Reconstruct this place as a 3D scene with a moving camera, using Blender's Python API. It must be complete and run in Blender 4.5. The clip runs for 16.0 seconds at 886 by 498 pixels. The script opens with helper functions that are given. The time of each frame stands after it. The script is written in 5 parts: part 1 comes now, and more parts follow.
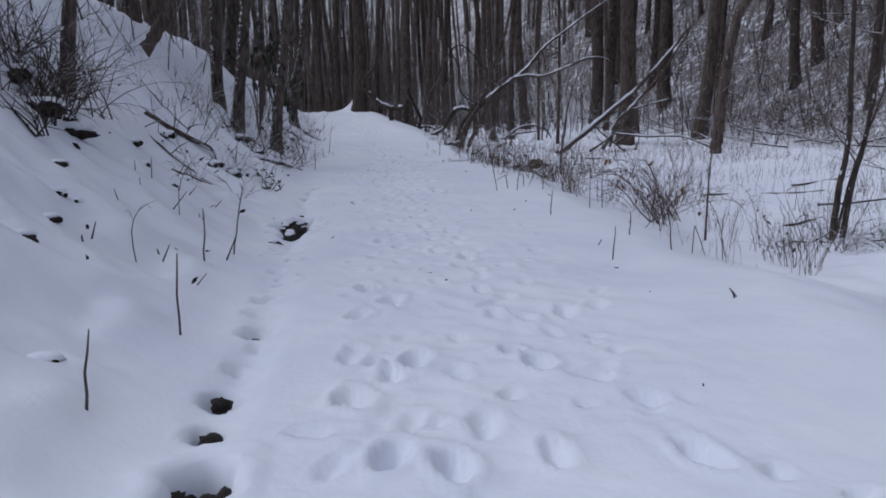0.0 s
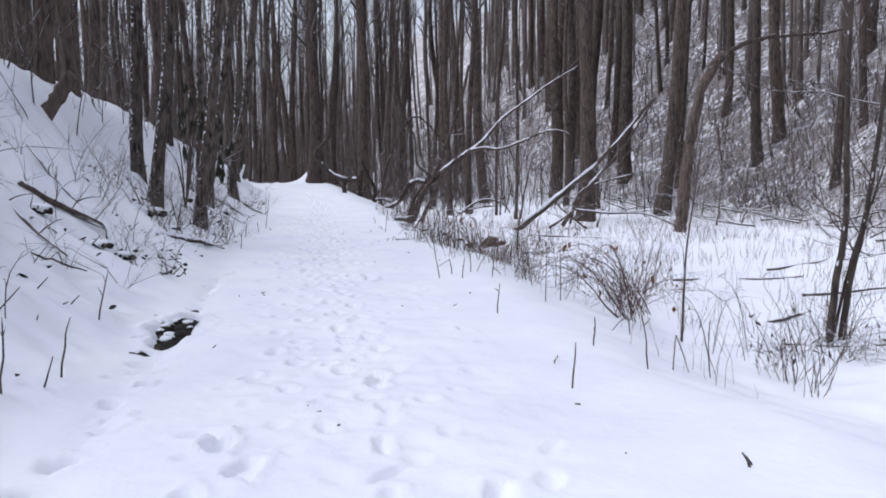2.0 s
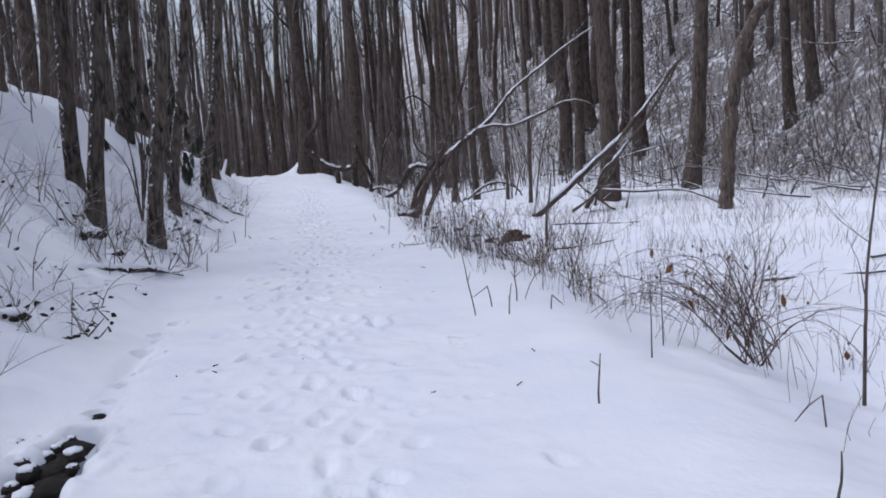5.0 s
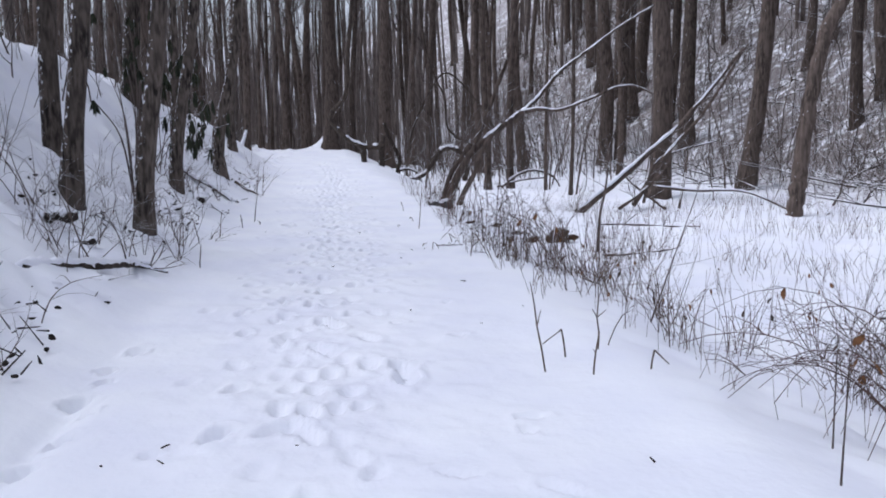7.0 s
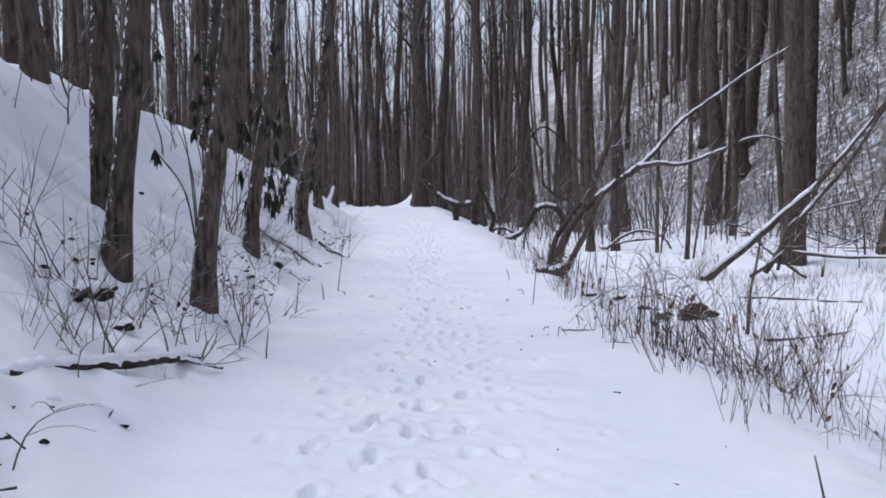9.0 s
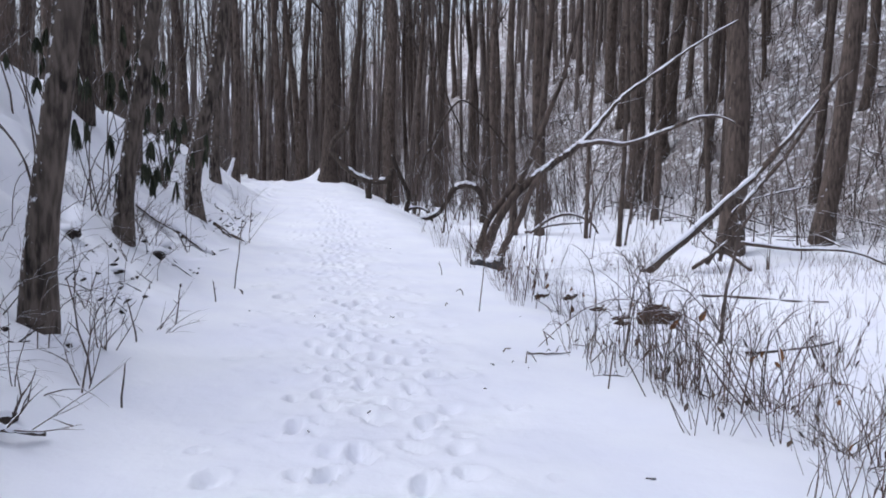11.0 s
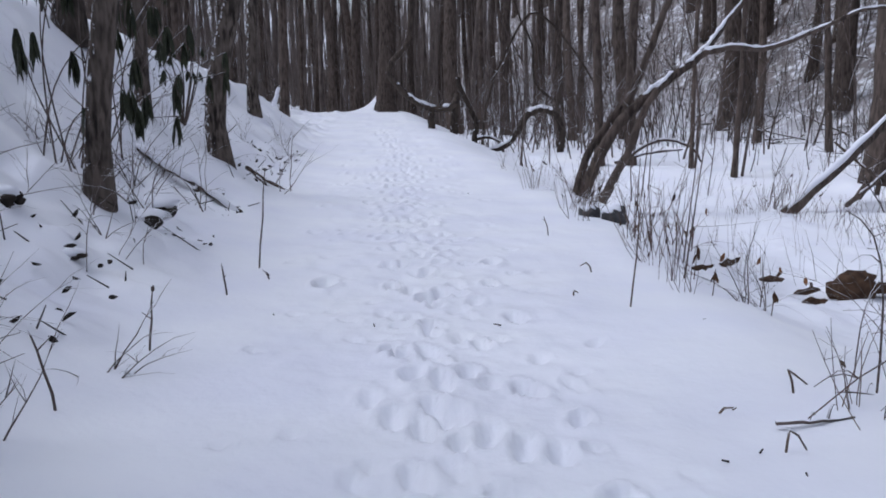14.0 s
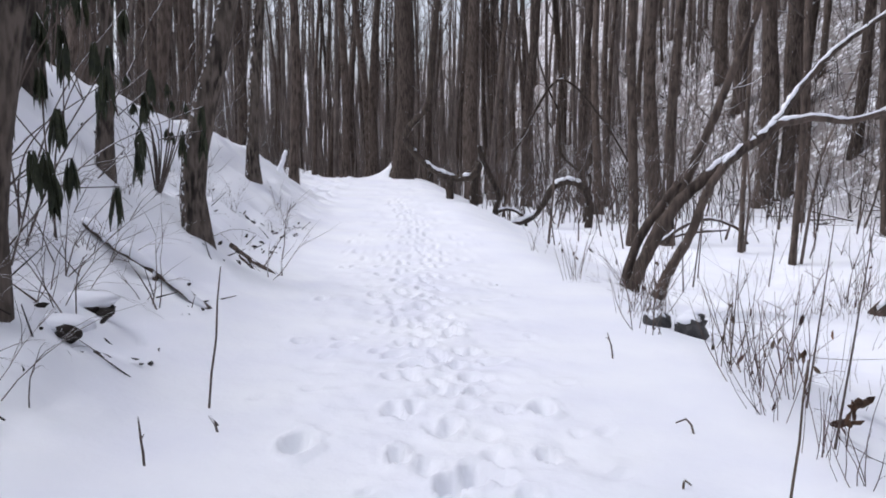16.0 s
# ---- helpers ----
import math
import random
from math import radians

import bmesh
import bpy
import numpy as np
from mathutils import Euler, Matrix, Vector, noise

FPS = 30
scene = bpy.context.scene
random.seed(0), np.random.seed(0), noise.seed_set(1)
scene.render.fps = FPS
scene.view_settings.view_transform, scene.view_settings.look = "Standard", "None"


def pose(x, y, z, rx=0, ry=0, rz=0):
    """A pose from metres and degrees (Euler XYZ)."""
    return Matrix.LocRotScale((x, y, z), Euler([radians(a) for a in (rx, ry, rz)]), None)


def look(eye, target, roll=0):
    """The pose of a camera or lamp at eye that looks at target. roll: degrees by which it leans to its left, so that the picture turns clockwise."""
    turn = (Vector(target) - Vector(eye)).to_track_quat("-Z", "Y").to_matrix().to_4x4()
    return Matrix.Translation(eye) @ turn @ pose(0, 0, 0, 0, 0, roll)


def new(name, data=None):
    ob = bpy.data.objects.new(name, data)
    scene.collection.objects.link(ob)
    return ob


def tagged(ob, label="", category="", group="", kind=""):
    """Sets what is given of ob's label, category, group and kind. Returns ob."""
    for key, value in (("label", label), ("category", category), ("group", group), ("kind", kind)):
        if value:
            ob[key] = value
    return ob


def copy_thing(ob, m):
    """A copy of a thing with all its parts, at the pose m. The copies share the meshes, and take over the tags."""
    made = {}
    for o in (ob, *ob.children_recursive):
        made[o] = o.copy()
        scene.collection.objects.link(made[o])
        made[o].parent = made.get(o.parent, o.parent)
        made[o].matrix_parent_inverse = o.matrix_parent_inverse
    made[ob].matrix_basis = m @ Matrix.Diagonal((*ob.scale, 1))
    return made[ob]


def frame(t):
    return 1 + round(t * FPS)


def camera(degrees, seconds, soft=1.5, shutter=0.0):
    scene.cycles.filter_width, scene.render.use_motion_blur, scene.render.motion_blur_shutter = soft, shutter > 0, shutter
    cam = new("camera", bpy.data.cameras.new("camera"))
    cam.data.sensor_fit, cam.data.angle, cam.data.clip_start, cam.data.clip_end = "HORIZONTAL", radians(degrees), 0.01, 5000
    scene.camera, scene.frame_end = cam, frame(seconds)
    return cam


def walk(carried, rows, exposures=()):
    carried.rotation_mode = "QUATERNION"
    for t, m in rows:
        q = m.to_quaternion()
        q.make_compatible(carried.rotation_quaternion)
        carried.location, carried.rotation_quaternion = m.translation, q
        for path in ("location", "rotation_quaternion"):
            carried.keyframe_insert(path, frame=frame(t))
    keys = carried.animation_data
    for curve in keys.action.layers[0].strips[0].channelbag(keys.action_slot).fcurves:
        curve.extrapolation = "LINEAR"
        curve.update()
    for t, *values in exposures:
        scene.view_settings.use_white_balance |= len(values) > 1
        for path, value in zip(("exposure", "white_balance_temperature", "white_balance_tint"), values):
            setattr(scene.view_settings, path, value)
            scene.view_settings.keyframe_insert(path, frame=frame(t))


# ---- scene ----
cam = camera(55.5, 16.0, 1.8)
PATH = [
    (0, (-0.598, 0.172, 1.495), (-0.387, 2.13, 1.145), -1.4),
    (0.5, (-0.512, 0.64, 1.475), (-0.345, 2.599, 1.109), -0.9),
    (1, (-0.28, 1.075, 1.466), (-0.079, 3.049, 1.215), -0.3),
    (1.5, (-0.072, 1.553, 1.487), (0.197, 3.53, 1.357), -0.8),
    (2, (0.036, 2.117, 1.496), (0.341, 4.085, 1.312), -0.6),
    (2.5, (0.078, 2.735, 1.498), (0.219, 4.702, 1.164), 0.7),
    (3, (0.052, 3.352, 1.542), (0.297, 5.325, 1.329), -1.1),
    (3.5, (0.071, 4.03, 1.539), (0.126, 6.021, 1.358), -1.8),
    (4, (0.067, 4.67, 1.54), (0.232, 6.655, 1.355), -1.7),
    (4.5, (0.226, 5.278, 1.554), (0.466, 7.243, 1.269), -4.5),
    (4.7, (0.255, 5.487, 1.603), (0.562, 7.45, 1.372), -4.1),
    (6.8, (0.367, 7.978, 1.644), (0.591, 9.95, 1.393), -1.7),
    (7, (0.364, 8.214, 1.67), (0.615, 10.179, 1.397), -0.9),
    (7.5, (0.372, 8.813, 1.689), (0.813, 10.741, 1.392), -1.6),
    (8, (0.364, 9.443, 1.693), (0.692, 11.398, 1.429), -0.7),
    (8.5, (0.248, 10.115, 1.679), (0.409, 12.1, 1.489), -1.7),
    (9, (0.183, 10.763, 1.666), (0.238, 12.757, 1.529), -0.7),
    (9.5, (0.021, 11.379, 1.655), (0.151, 13.368, 1.5), 0.9),
    (9.7, (0.011, 11.646, 1.681), (0.255, 13.62, 1.467), -1.0),
    (11.8, (0.02, 14.192, 1.695), (0.295, 16.164, 1.51), 1.0),
    (12, (0.045, 14.438, 1.705), (0.331, 16.398, 1.43), 0.2),
    (12.5, (0.051, 15.055, 1.681), (0.174, 17.029, 1.38), 1.1),
    (13, (0.062, 15.659, 1.661), (0.263, 17.637, 1.444), -2.6),
    (13.5, (0.082, 16.278, 1.618), (0.251, 18.25, 1.33), -1.9),
    (14, (0.006, 16.888, 1.597), (0.141, 18.85, 1.235), -1.2),
    (14.5, (-0.005, 17.47, 1.662), (0.184, 19.451, 1.47), -2.6),
    (15, (-0.04, 18.077, 1.703), (0.143, 20.069, 1.712), -3.4),
    (15.5, (0.008, 18.692, 1.662), (0.257, 20.675, 1.579), -1.3),
    (16, (0.042, 19.291, 1.636), (0.15, 21.278, 1.428), 0.3),
]
EXPOSURES = [(0.0, -0.85, 5500, 14), (0.6, -0.85, 5500, 14), (1.0, -0.6, 5600, 14), (1.3, -0.2, 5700, 14), (2.0, 0.05, 5800, 14), (2.5, -0.25, 5650, 14), (3.0, -0.25, 5650, 14), (4.0, 0.02, 5700, 14), (4.5, -0.25, 5650, 14), (7.0, -0.02, 5700, 14), (9.0, -0.04, 5700, 14), (12.0, 0.1, 5750, 14), (13.5, 0.05, 5700, 14), (14.0, -0.25, 5600, 14), (14.4, -0.05, 5650, 14), (14.9, 0.25, 6000, 14), (15.5, 0.35, 6100, 14), (16.0, 0.15, 6000, 14)]
walk(cam, [(t, look(eye, target, roll)) for t, eye, target, roll in PATH], EXPOSURES)

# ---- light: a bright overcast winter sky ----
world = bpy.data.worlds.new("overcast_sky")
scene.world = world
world.use_nodes = True
wn, wl = world.node_tree.nodes, world.node_tree.links
sky = wn.new("ShaderNodeTexSky")
sky.sky_type, sky.sun_disc = "NISHITA", False
sky.sun_elevation, sky.sun_rotation = radians(57), radians(287)
sky.air_density, sky.dust_density = 1.0, 4.0
pale = wn.new("ShaderNodeHueSaturation")
pale.inputs["Saturation"].default_value = 0.3
wl.new(sky.outputs["Color"], pale.inputs["Color"])
wl.new(pale.outputs["Color"], wn["Background"].inputs["Color"])
wn["Background"].inputs["Strength"].default_value = 0.172
sun = new("sun", bpy.data.lights.new("sun", "SUN"))
sun.data.energy, sun.data.angle, sun.data.color = 1.0, radians(48), (1.0, 0.97, 0.94)
sun.matrix_basis = look((0, 0, 40), (20, -6, 8))

# ---- lie of the land: an old road on a bench, a bank to one side, a flat valley floor and a hillside to the other ----
def vnoise(x, y, seed=0):
    """Smooth noise from -1 to 1 on a unit lattice."""
    x, y = np.asarray(x, float), np.asarray(y, float)
    ix, iy = np.floor(x), np.floor(y)
    fx, fy = x - ix, y - iy
    fx, fy = fx * fx * (3 - 2 * fx), fy * fy * (3 - 2 * fy)

    def corner(a, b):
        h = np.sin(a * 127.1 + b * 311.7 + seed * 74.7) * 43758.5453
        return h - np.floor(h)

    top = corner(ix, iy + 1) * (1 - fx) + corner(ix + 1, iy + 1) * fx
    low = corner(ix, iy) * (1 - fx) + corner(ix + 1, iy) * fx
    return 2 * (low * (1 - fy) + top * fy) - 1


def ease(a, b, v):
    u = np.clip((np.asarray(v, float) - a) / (b - a), 0, 1)
    return u * u * (3 - 2 * u)


def softmin(a, b, k):
    return -np.logaddexp(-k * a, -k * b) / k


def path_z(y):
    return np.interp(y, (-30, 22, 30, 40, 50, 57, 62, 66, 72, 85, 110, 150, 260, 700),
                     (0, 0, 0.06, 0.27, 0.55, 0.72, 0.76, 0.6, 0.1, -1.2, -1.5, 1.5, 17, 60))


def floor_z(y):
    return np.interp(y, (-30, 0, 40, 60, 75, 110, 150, 260, 700), (-0.75, -0.6, -0.6, -0.45, -0.9, -1.5, 1.5, 17, 60))


def land(x, y):
    """The snow's height without its small relief."""
    x, y = np.asarray(x, float), np.asarray(y, float)
    toe = -1.5 + 0.12 * vnoise(0 * x, y / 4.0, 3) - 2.2 * ease(38, 56, y)
    soft = 12 - 9 * ease(12, 30, y)
    d = np.logaddexp(0, soft * (toe - x)) / soft
    top = np.interp(y, (-30, 0, 14, 25, 31, 37, 40, 44, 50, 62, 80), (3.6, 3.5, 3.4, 3.3, 2.9, 2.1, 1.75, 1.35, 0.6, 0.3, 0.6))
    bank = softmin(np.interp(y, (20, 27, 30.5, 37, 44), (0.3, 0.3, 0.42, 0.36, 0.3)) * d + np.interp(y, (34, 44), (0.16, 0.32)) * d * d, top + 0.07 * d + 0.004 * np.clip(d - 12, 0, 40) ** 2, 3.0)
    bank = np.maximum(bank, 0)
    edge = 2.3 + 0.25 * vnoise(0 * x, y / 3.0, 5) - 0.7 * ease(22, 42, y) - 0.8 * ease(42, 54, y)
    s = ease(0, 2.6 + 0.7 * ease(24, 40, y), x - edge)
    z = path_z(y) * (1 - s) + floor_z(y) * s
    foot = np.interp(y, (-30, 48, 62, 75, 95, 130, 300), (17.5, 17.5, 15, 11, 6, 1, -2))
    hill = np.logaddexp(0, (x - foot - 1.5 * vnoise(0 * x, y / 14.0, 8)) * 0.9) / 0.9 * np.interp(y, (60, 110), (0.95, 0.72))
    # mounds held by the roots of two trees of the bank
    for mx, my, mh in ((-2.75, 24.9, 0.22), (-2.47, 29.85, 0.16)):
        bank = bank + mh * np.exp(-((x - mx) ** 2 + (y - my) ** 2) / 0.3)
    z = z + bank + softmin(hill, 33 + 0.05 * np.maximum(x - 50, 0), 0.3)
    return z + np.where(x > 18, 0.5 * vnoise(x / 6.0, y / 6.0, 11), 0) + 0.15 * s * vnoise(x / 3.0, y / 3.0, 12)


def ground_z(x, y):
    return float(land(x, y))


# ---- materials ----
def material(name, rough=0.8):
    m = bpy.data.materials.new(name)
    m.use_nodes = True
    n, l = m.node_tree.nodes, m.node_tree.links
    b = n["Principled BSDF"]
    b.inputs["Roughness"].default_value = rough
    b.inputs["Specular IOR Level"].default_value = 0.25
    return m, n, l, b


def noise_node(n, l, scale, detail=4.0, stretch=None, coords="Object"):
    tc = n.new("ShaderNodeTexCoord")
    tex = n.new("ShaderNodeTexNoise")
    tex.inputs["Scale"].default_value, tex.inputs["Detail"].default_value = scale, detail
    if stretch:
        mp = n.new("ShaderNodeMapping")
        mp.inputs["Scale"].default_value = stretch
        l.new(tc.outputs[coords], mp.inputs["Vector"])
        l.new(mp.outputs["Vector"], tex.inputs["Vector"])
    else:
        l.new(tc.outputs[coords], tex.inputs["Vector"])
    return tex.outputs["Fac"]


def ramp(n, l, fac, stops):
    r = n.new("ShaderNodeValToRGB")
    while len(r.color_ramp.elements) < len(stops):
        r.color_ramp.elements.new(0.5)
    for e, (p, c) in zip(r.color_ramp.elements, stops):
        e.position, e.color = p, (*c, 1) if len(c) == 3 else c
    l.new(fac, r.inputs["Fac"])
    return r.outputs["Color"]


def maths(n, l, op, a, b, clamp=False):
    k = n.new("ShaderNodeMath")
    k.operation, k.use_clamp = op, clamp
    for i, v in enumerate((a, b)):
        if isinstance(v, (int, float)):
            k.inputs[i].default_value = v
        else:
            l.new(v, k.inputs[i])
    return k.outputs[0]


def blend(n, l, fac, a, b):
    k = n.new("ShaderNodeMix")
    k.data_type = "RGBA"
    l.new(fac, k.inputs["Factor"])
    for sock, v in ((k.inputs["A"], a), (k.inputs["B"], b)):
        if isinstance(v, tuple):
            sock.default_value = (*v, 1)
        else:
            l.new(v, sock)
    return k.outputs["Result"]


def bump(n, l, b, fac, strength, distance):
    k = n.new("ShaderNodeBump")
    k.inputs["Strength"].default_value, k.inputs["Distance"].default_value = strength, distance
    l.new(fac, k.inputs["Height"])
    l.new(k.outputs["Normal"], b.inputs["Normal"])


def facing(n, l, way):
    """How far the surface faces a fixed way, from -1 to 1."""
    g = n.new("ShaderNodeNewGeometry")
    d = n.new("ShaderNodeVectorMath")
    d.operation = "DOT_PRODUCT"
    d.inputs[1].default_value = Vector(way).normalized()
    l.new(g.outputs["Normal"], d.inputs[0])
    return d.outputs["Value"]


SNOW = (0.83, 0.84, 0.88)


def snow_material():
    m, n, l, b = material("snow", 0.65)
    big, fine = noise_node(n, l, 0.9, 3), noise_node(n, l, 26.0, 5)
    white = ramp(n, l, big, ((0.3, (0.79, 0.80, 0.86)), (0.7, (0.86, 0.87, 0.89))))
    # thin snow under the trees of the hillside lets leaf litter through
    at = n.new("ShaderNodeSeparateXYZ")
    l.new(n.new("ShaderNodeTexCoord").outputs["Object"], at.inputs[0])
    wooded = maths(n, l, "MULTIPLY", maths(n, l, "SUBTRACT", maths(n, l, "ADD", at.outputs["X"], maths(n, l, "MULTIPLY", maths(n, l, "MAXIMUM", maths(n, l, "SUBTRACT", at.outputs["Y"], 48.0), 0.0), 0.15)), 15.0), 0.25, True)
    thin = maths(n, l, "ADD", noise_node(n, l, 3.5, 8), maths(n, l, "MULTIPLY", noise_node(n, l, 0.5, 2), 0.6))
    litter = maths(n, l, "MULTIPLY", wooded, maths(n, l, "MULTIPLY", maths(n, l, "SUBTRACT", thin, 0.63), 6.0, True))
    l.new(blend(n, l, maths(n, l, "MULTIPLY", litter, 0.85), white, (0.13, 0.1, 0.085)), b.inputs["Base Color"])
    both = maths(n, l, "ADD", maths(n, l, "MULTIPLY", noise_node(n, l, 7.0, 3), 1.4), maths(n, l, "MULTIPLY", fine, 0.45))
    bump(n, l, b, both, 0.22, 0.025)
    return m


def bark_material(name, dark, light, snow=0.5, snow_way=(-0.8, -0.5, 0.3), grain=14.0, speckle=13.0):
    """Furrowed bark with snow blown on to one side of it."""
    m, n, l, b = material(name, 0.9)
    furrow = noise_node(n, l, grain, 6, (1, 1, 0.22))
    patch = noise_node(n, l, 2.2, 3)
    shade = blend(n, l, maths(n, l, "MULTIPLY", maths(n, l, "SUBTRACT", patch, 0.35), 2.0, True), ramp(n, l, furrow, ((0.4, dark), (0.62, light))), tuple(0.35 * p + 0.85 * q for p, q in zip(dark, light)))
    oi = n.new("ShaderNodeObjectInfo")
    hs = n.new("ShaderNodeHueSaturation")
    l.new(shade, hs.inputs["Color"])
    l.new(maths(n, l, "ADD", maths(n, l, "MULTIPLY", oi.outputs["Random"], 0.5), 0.75), hs.inputs["Value"])
    stuck = maths(n, l, "ADD", facing(n, l, snow_way), maths(n, l, "MULTIPLY", noise_node(n, l, speckle, 5, (1, 1, 0.7)), 2.3))
    cover = maths(n, l, "MULTIPLY", maths(n, l, "SUBTRACT", stuck, 2.5 - snow * 0.7), 9.0, True)
    l.new(blend(n, l, cover, hs.outputs["Color"], SNOW), b.inputs["Base Color"])
    bump(n, l, b, maths(n, l, "ADD", furrow, maths(n, l, "MULTIPLY", cover, 0.8)), 0.8, 0.03)
    return m


def twig_material(name, dark, light, snow=0.5):
    """Thin wood or stalks with snow lying along the upper side."""
    m, n, l, b = material(name, 0.85)
    tone = ramp(n, l, noise_node(n, l, 3.0, 3), ((0.3, dark), (0.7, light)))
    g = n.new("ShaderNodeNewGeometry")
    hs = n.new("ShaderNodeHueSaturation")
    l.new(tone, hs.inputs["Color"])
    l.new(maths(n, l, "ADD", maths(n, l, "MULTIPLY", g.outputs["Random Per Island"], 0.8), 0.6), hs.inputs["Value"])
    lie = maths(n, l, "ADD", facing(n, l, (-0.15, -0.1, 1)), maths(n, l, "MULTIPLY", noise_node(n, l, 5.0, 3), 1.2))
    cover = maths(n, l, "MULTIPLY", maths(n, l, "SUBTRACT", lie, 1.55 - snow), 6.0, True)
    l.new(blend(n, l, cover, hs.outputs["Color"], SNOW), b.inputs["Base Color"])
    return m


def mottled_material(name, dark, light, scale=8.0, rough=0.8, relief=0.02):
    m, n, l, b = material(name, rough)
    f = noise_node(n, l, scale, 5)
    l.new(ramp(n, l, f, ((0.3, dark), (0.7, light))), b.inputs["Base Color"])
    bump(n, l, b, noise_node(n, l, scale * 4, 4), 0.6, relief)
    return m


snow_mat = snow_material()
bark = bark_material("grey_brown_bark", (0.034, 0.026, 0.021), (0.118, 0.09, 0.074), -0.05)
bark_snowy = bark_material("bark_with_wind_blown_snow", (0.015, 0.012, 0.01), (0.12, 0.097, 0.08), 0.36, grain=20.0, speckle=21.0)
# paler than the near bark: the haze of distance is put into its colour
bark_hazed = bark_material("distant_bark_hazed", (0.095, 0.077, 0.068), (0.19, 0.156, 0.137), 0.05, grain=6.0)
vine_bark = bark_material("shaggy_vine_bark", (0.022, 0.018, 0.015), (0.075, 0.058, 0.046), 0.1, grain=20.0)
twig = twig_material("bare_twig", (0.05, 0.04, 0.035), (0.13, 0.10, 0.085), 0.35)
brush_twig = twig_material("snowy_brush_twig", (0.045, 0.036, 0.031), (0.115, 0.094, 0.08), 0.4)
crown_twig = twig_material("crown_twig", (0.05, 0.04, 0.036), (0.125, 0.103, 0.09), 0.2)
stalk = twig_material("dry_stalk", (0.06, 0.044, 0.034), (0.17, 0.125, 0.09), 0.2)
bramble_red = twig_material("reddish_bramble_cane", (0.055, 0.033, 0.03), (0.13, 0.08, 0.065), 0.2)
dead_leaf = mottled_material("dead_leaf", (0.04, 0.022, 0.015), (0.13, 0.07, 0.037), 20)
orange_leaf = mottled_material("orange_dead_leaf", (0.11, 0.05, 0.02), (0.26, 0.125, 0.05), 20)
green_leaf = mottled_material("dark_evergreen_leaf", (0.018, 0.024, 0.014), (0.05, 0.055, 0.03), 12, 0.5)
wet_stone = mottled_material("wet_dark_stone", (0.018, 0.018, 0.02), (0.09, 0.085, 0.085), 9, 0.45)
rotten_wood = mottled_material("rotten_brown_wood", (0.028, 0.017, 0.011), (0.10, 0.058, 0.033), 11, 0.9, 0.04)
# soil and litter, and also the painted darkness of the bank's hollows
hollow_dark = mottled_material("dark_soil_and_hollow_shade", (0.012, 0.010, 0.009), (0.04, 0.032, 0.026), 14, 0.9)


# ---- mesh tools ----
class Geo:
    """Vertices and faces gathered for one mesh."""

    def __init__(self):
        self.v, self.f = [], []

    def tube(self, pts, radii, sides=6, rough=0.0, rng=None, cap=True):
        pts = [Vector(p) for p in pts]
        base, side = len(self.v), None
        for i, p in enumerate(pts):
            way = (pts[min(i + 1, len(pts) - 1)] - pts[max(i - 1, 0)]).normalized()
            if side is None:
                side = way.cross(Vector((0.31, 0.95, 0.05)) if abs(way.z) > 0.5 else Vector((0, 0, 1))).normalized()
            side = (side - way * side.dot(way)).normalized()
            up = way.cross(side)
            for k in range(sides):
                a = 2 * math.pi * k / sides
                r = radii[i] * (1 + (rng.uniform(-rough, rough) if rng and rough else 0))
                self.v.append(p + side * (r * math.cos(a)) + up * (r * math.sin(a)))
        for i in range(len(pts) - 1):
            for k in range(sides):
                a, b = base + i * sides + k, base + i * sides + (k + 1) % sides
                self.f.append((a, b, b + sides, a + sides))
        if cap:
            self.f.append(tuple(base + k for k in reversed(range(sides))))
            self.f.append(tuple(base + (len(pts) - 1) * sides + k for k in range(sides)))

    def lump(self, centre, size, rng, rough=0.25, rings=6, sides=9, flat=0.0):
        """An uneven stone or clod."""
        base, c = len(self.v), Vector(centre)
        turn = rng.uniform(0, 6.28)
        for i in range(rings + 1):
            th = math.pi * i / rings
            for k in range(sides):
                a = 2 * math.pi * k / sides + turn
                s = 1 + rng.uniform(-rough, rough) * math.sin(th)
                p = Vector((math.sin(th) * math.cos(a) * size[0], math.sin(th) * math.sin(a) * size[1], math.cos(th) * size[2])) * s
                if p.z < -flat * size[2] and flat:
                    p.z = -flat * size[2]
                self.v.append(c + p)
        for i in range(rings):
            for k in range(sides):
                a, b = base + i * sides + k, base + i * sides + (k + 1) % sides
                self.f.append((a, a + sides, b + sides, b))

    def leaf(self, root, way, length, width, rng, curl=0.35):
        """A long leaf, folded along its middle, thick enough to catch light on both sides."""
        way = Vector(way).normalized()
        side = way.cross(Vector((rng.uniform(-1, 1), rng.uniform(-1, 1), 0.2))).normalized()
        fold = way.cross(side)
        base, root = len(self.v), Vector(root)
        for u, w in ((0, 0.12), (0.3, 0.85), (0.65, 1.0), (1.0, 0.08)):
            mid = root + way * (length * u) + fold * (curl * length * 0.25 * u * u)
            for s, h in ((-1, 1), (0, 0), (1, 1)):
                self.v.append(mid + side * (s * w * width / 2) + fold * (h * w * width * 0.35))
        for i in range(3):
            for k in range(2):
                a = base + i * 3 + k
                self.f.append((a, a + 1, a + 4, a + 3))

    def mesh(self, name, mat, smooth=True):
        me = bpy.data.meshes.new(name)
        me.from_pydata([tuple(p) for p in self.v], [], self.f)
        me.materials.append(mat)
        if smooth:
            me.polygons.foreach_set("use_smooth", [True] * len(me.polygons))
        me.update()
        return me


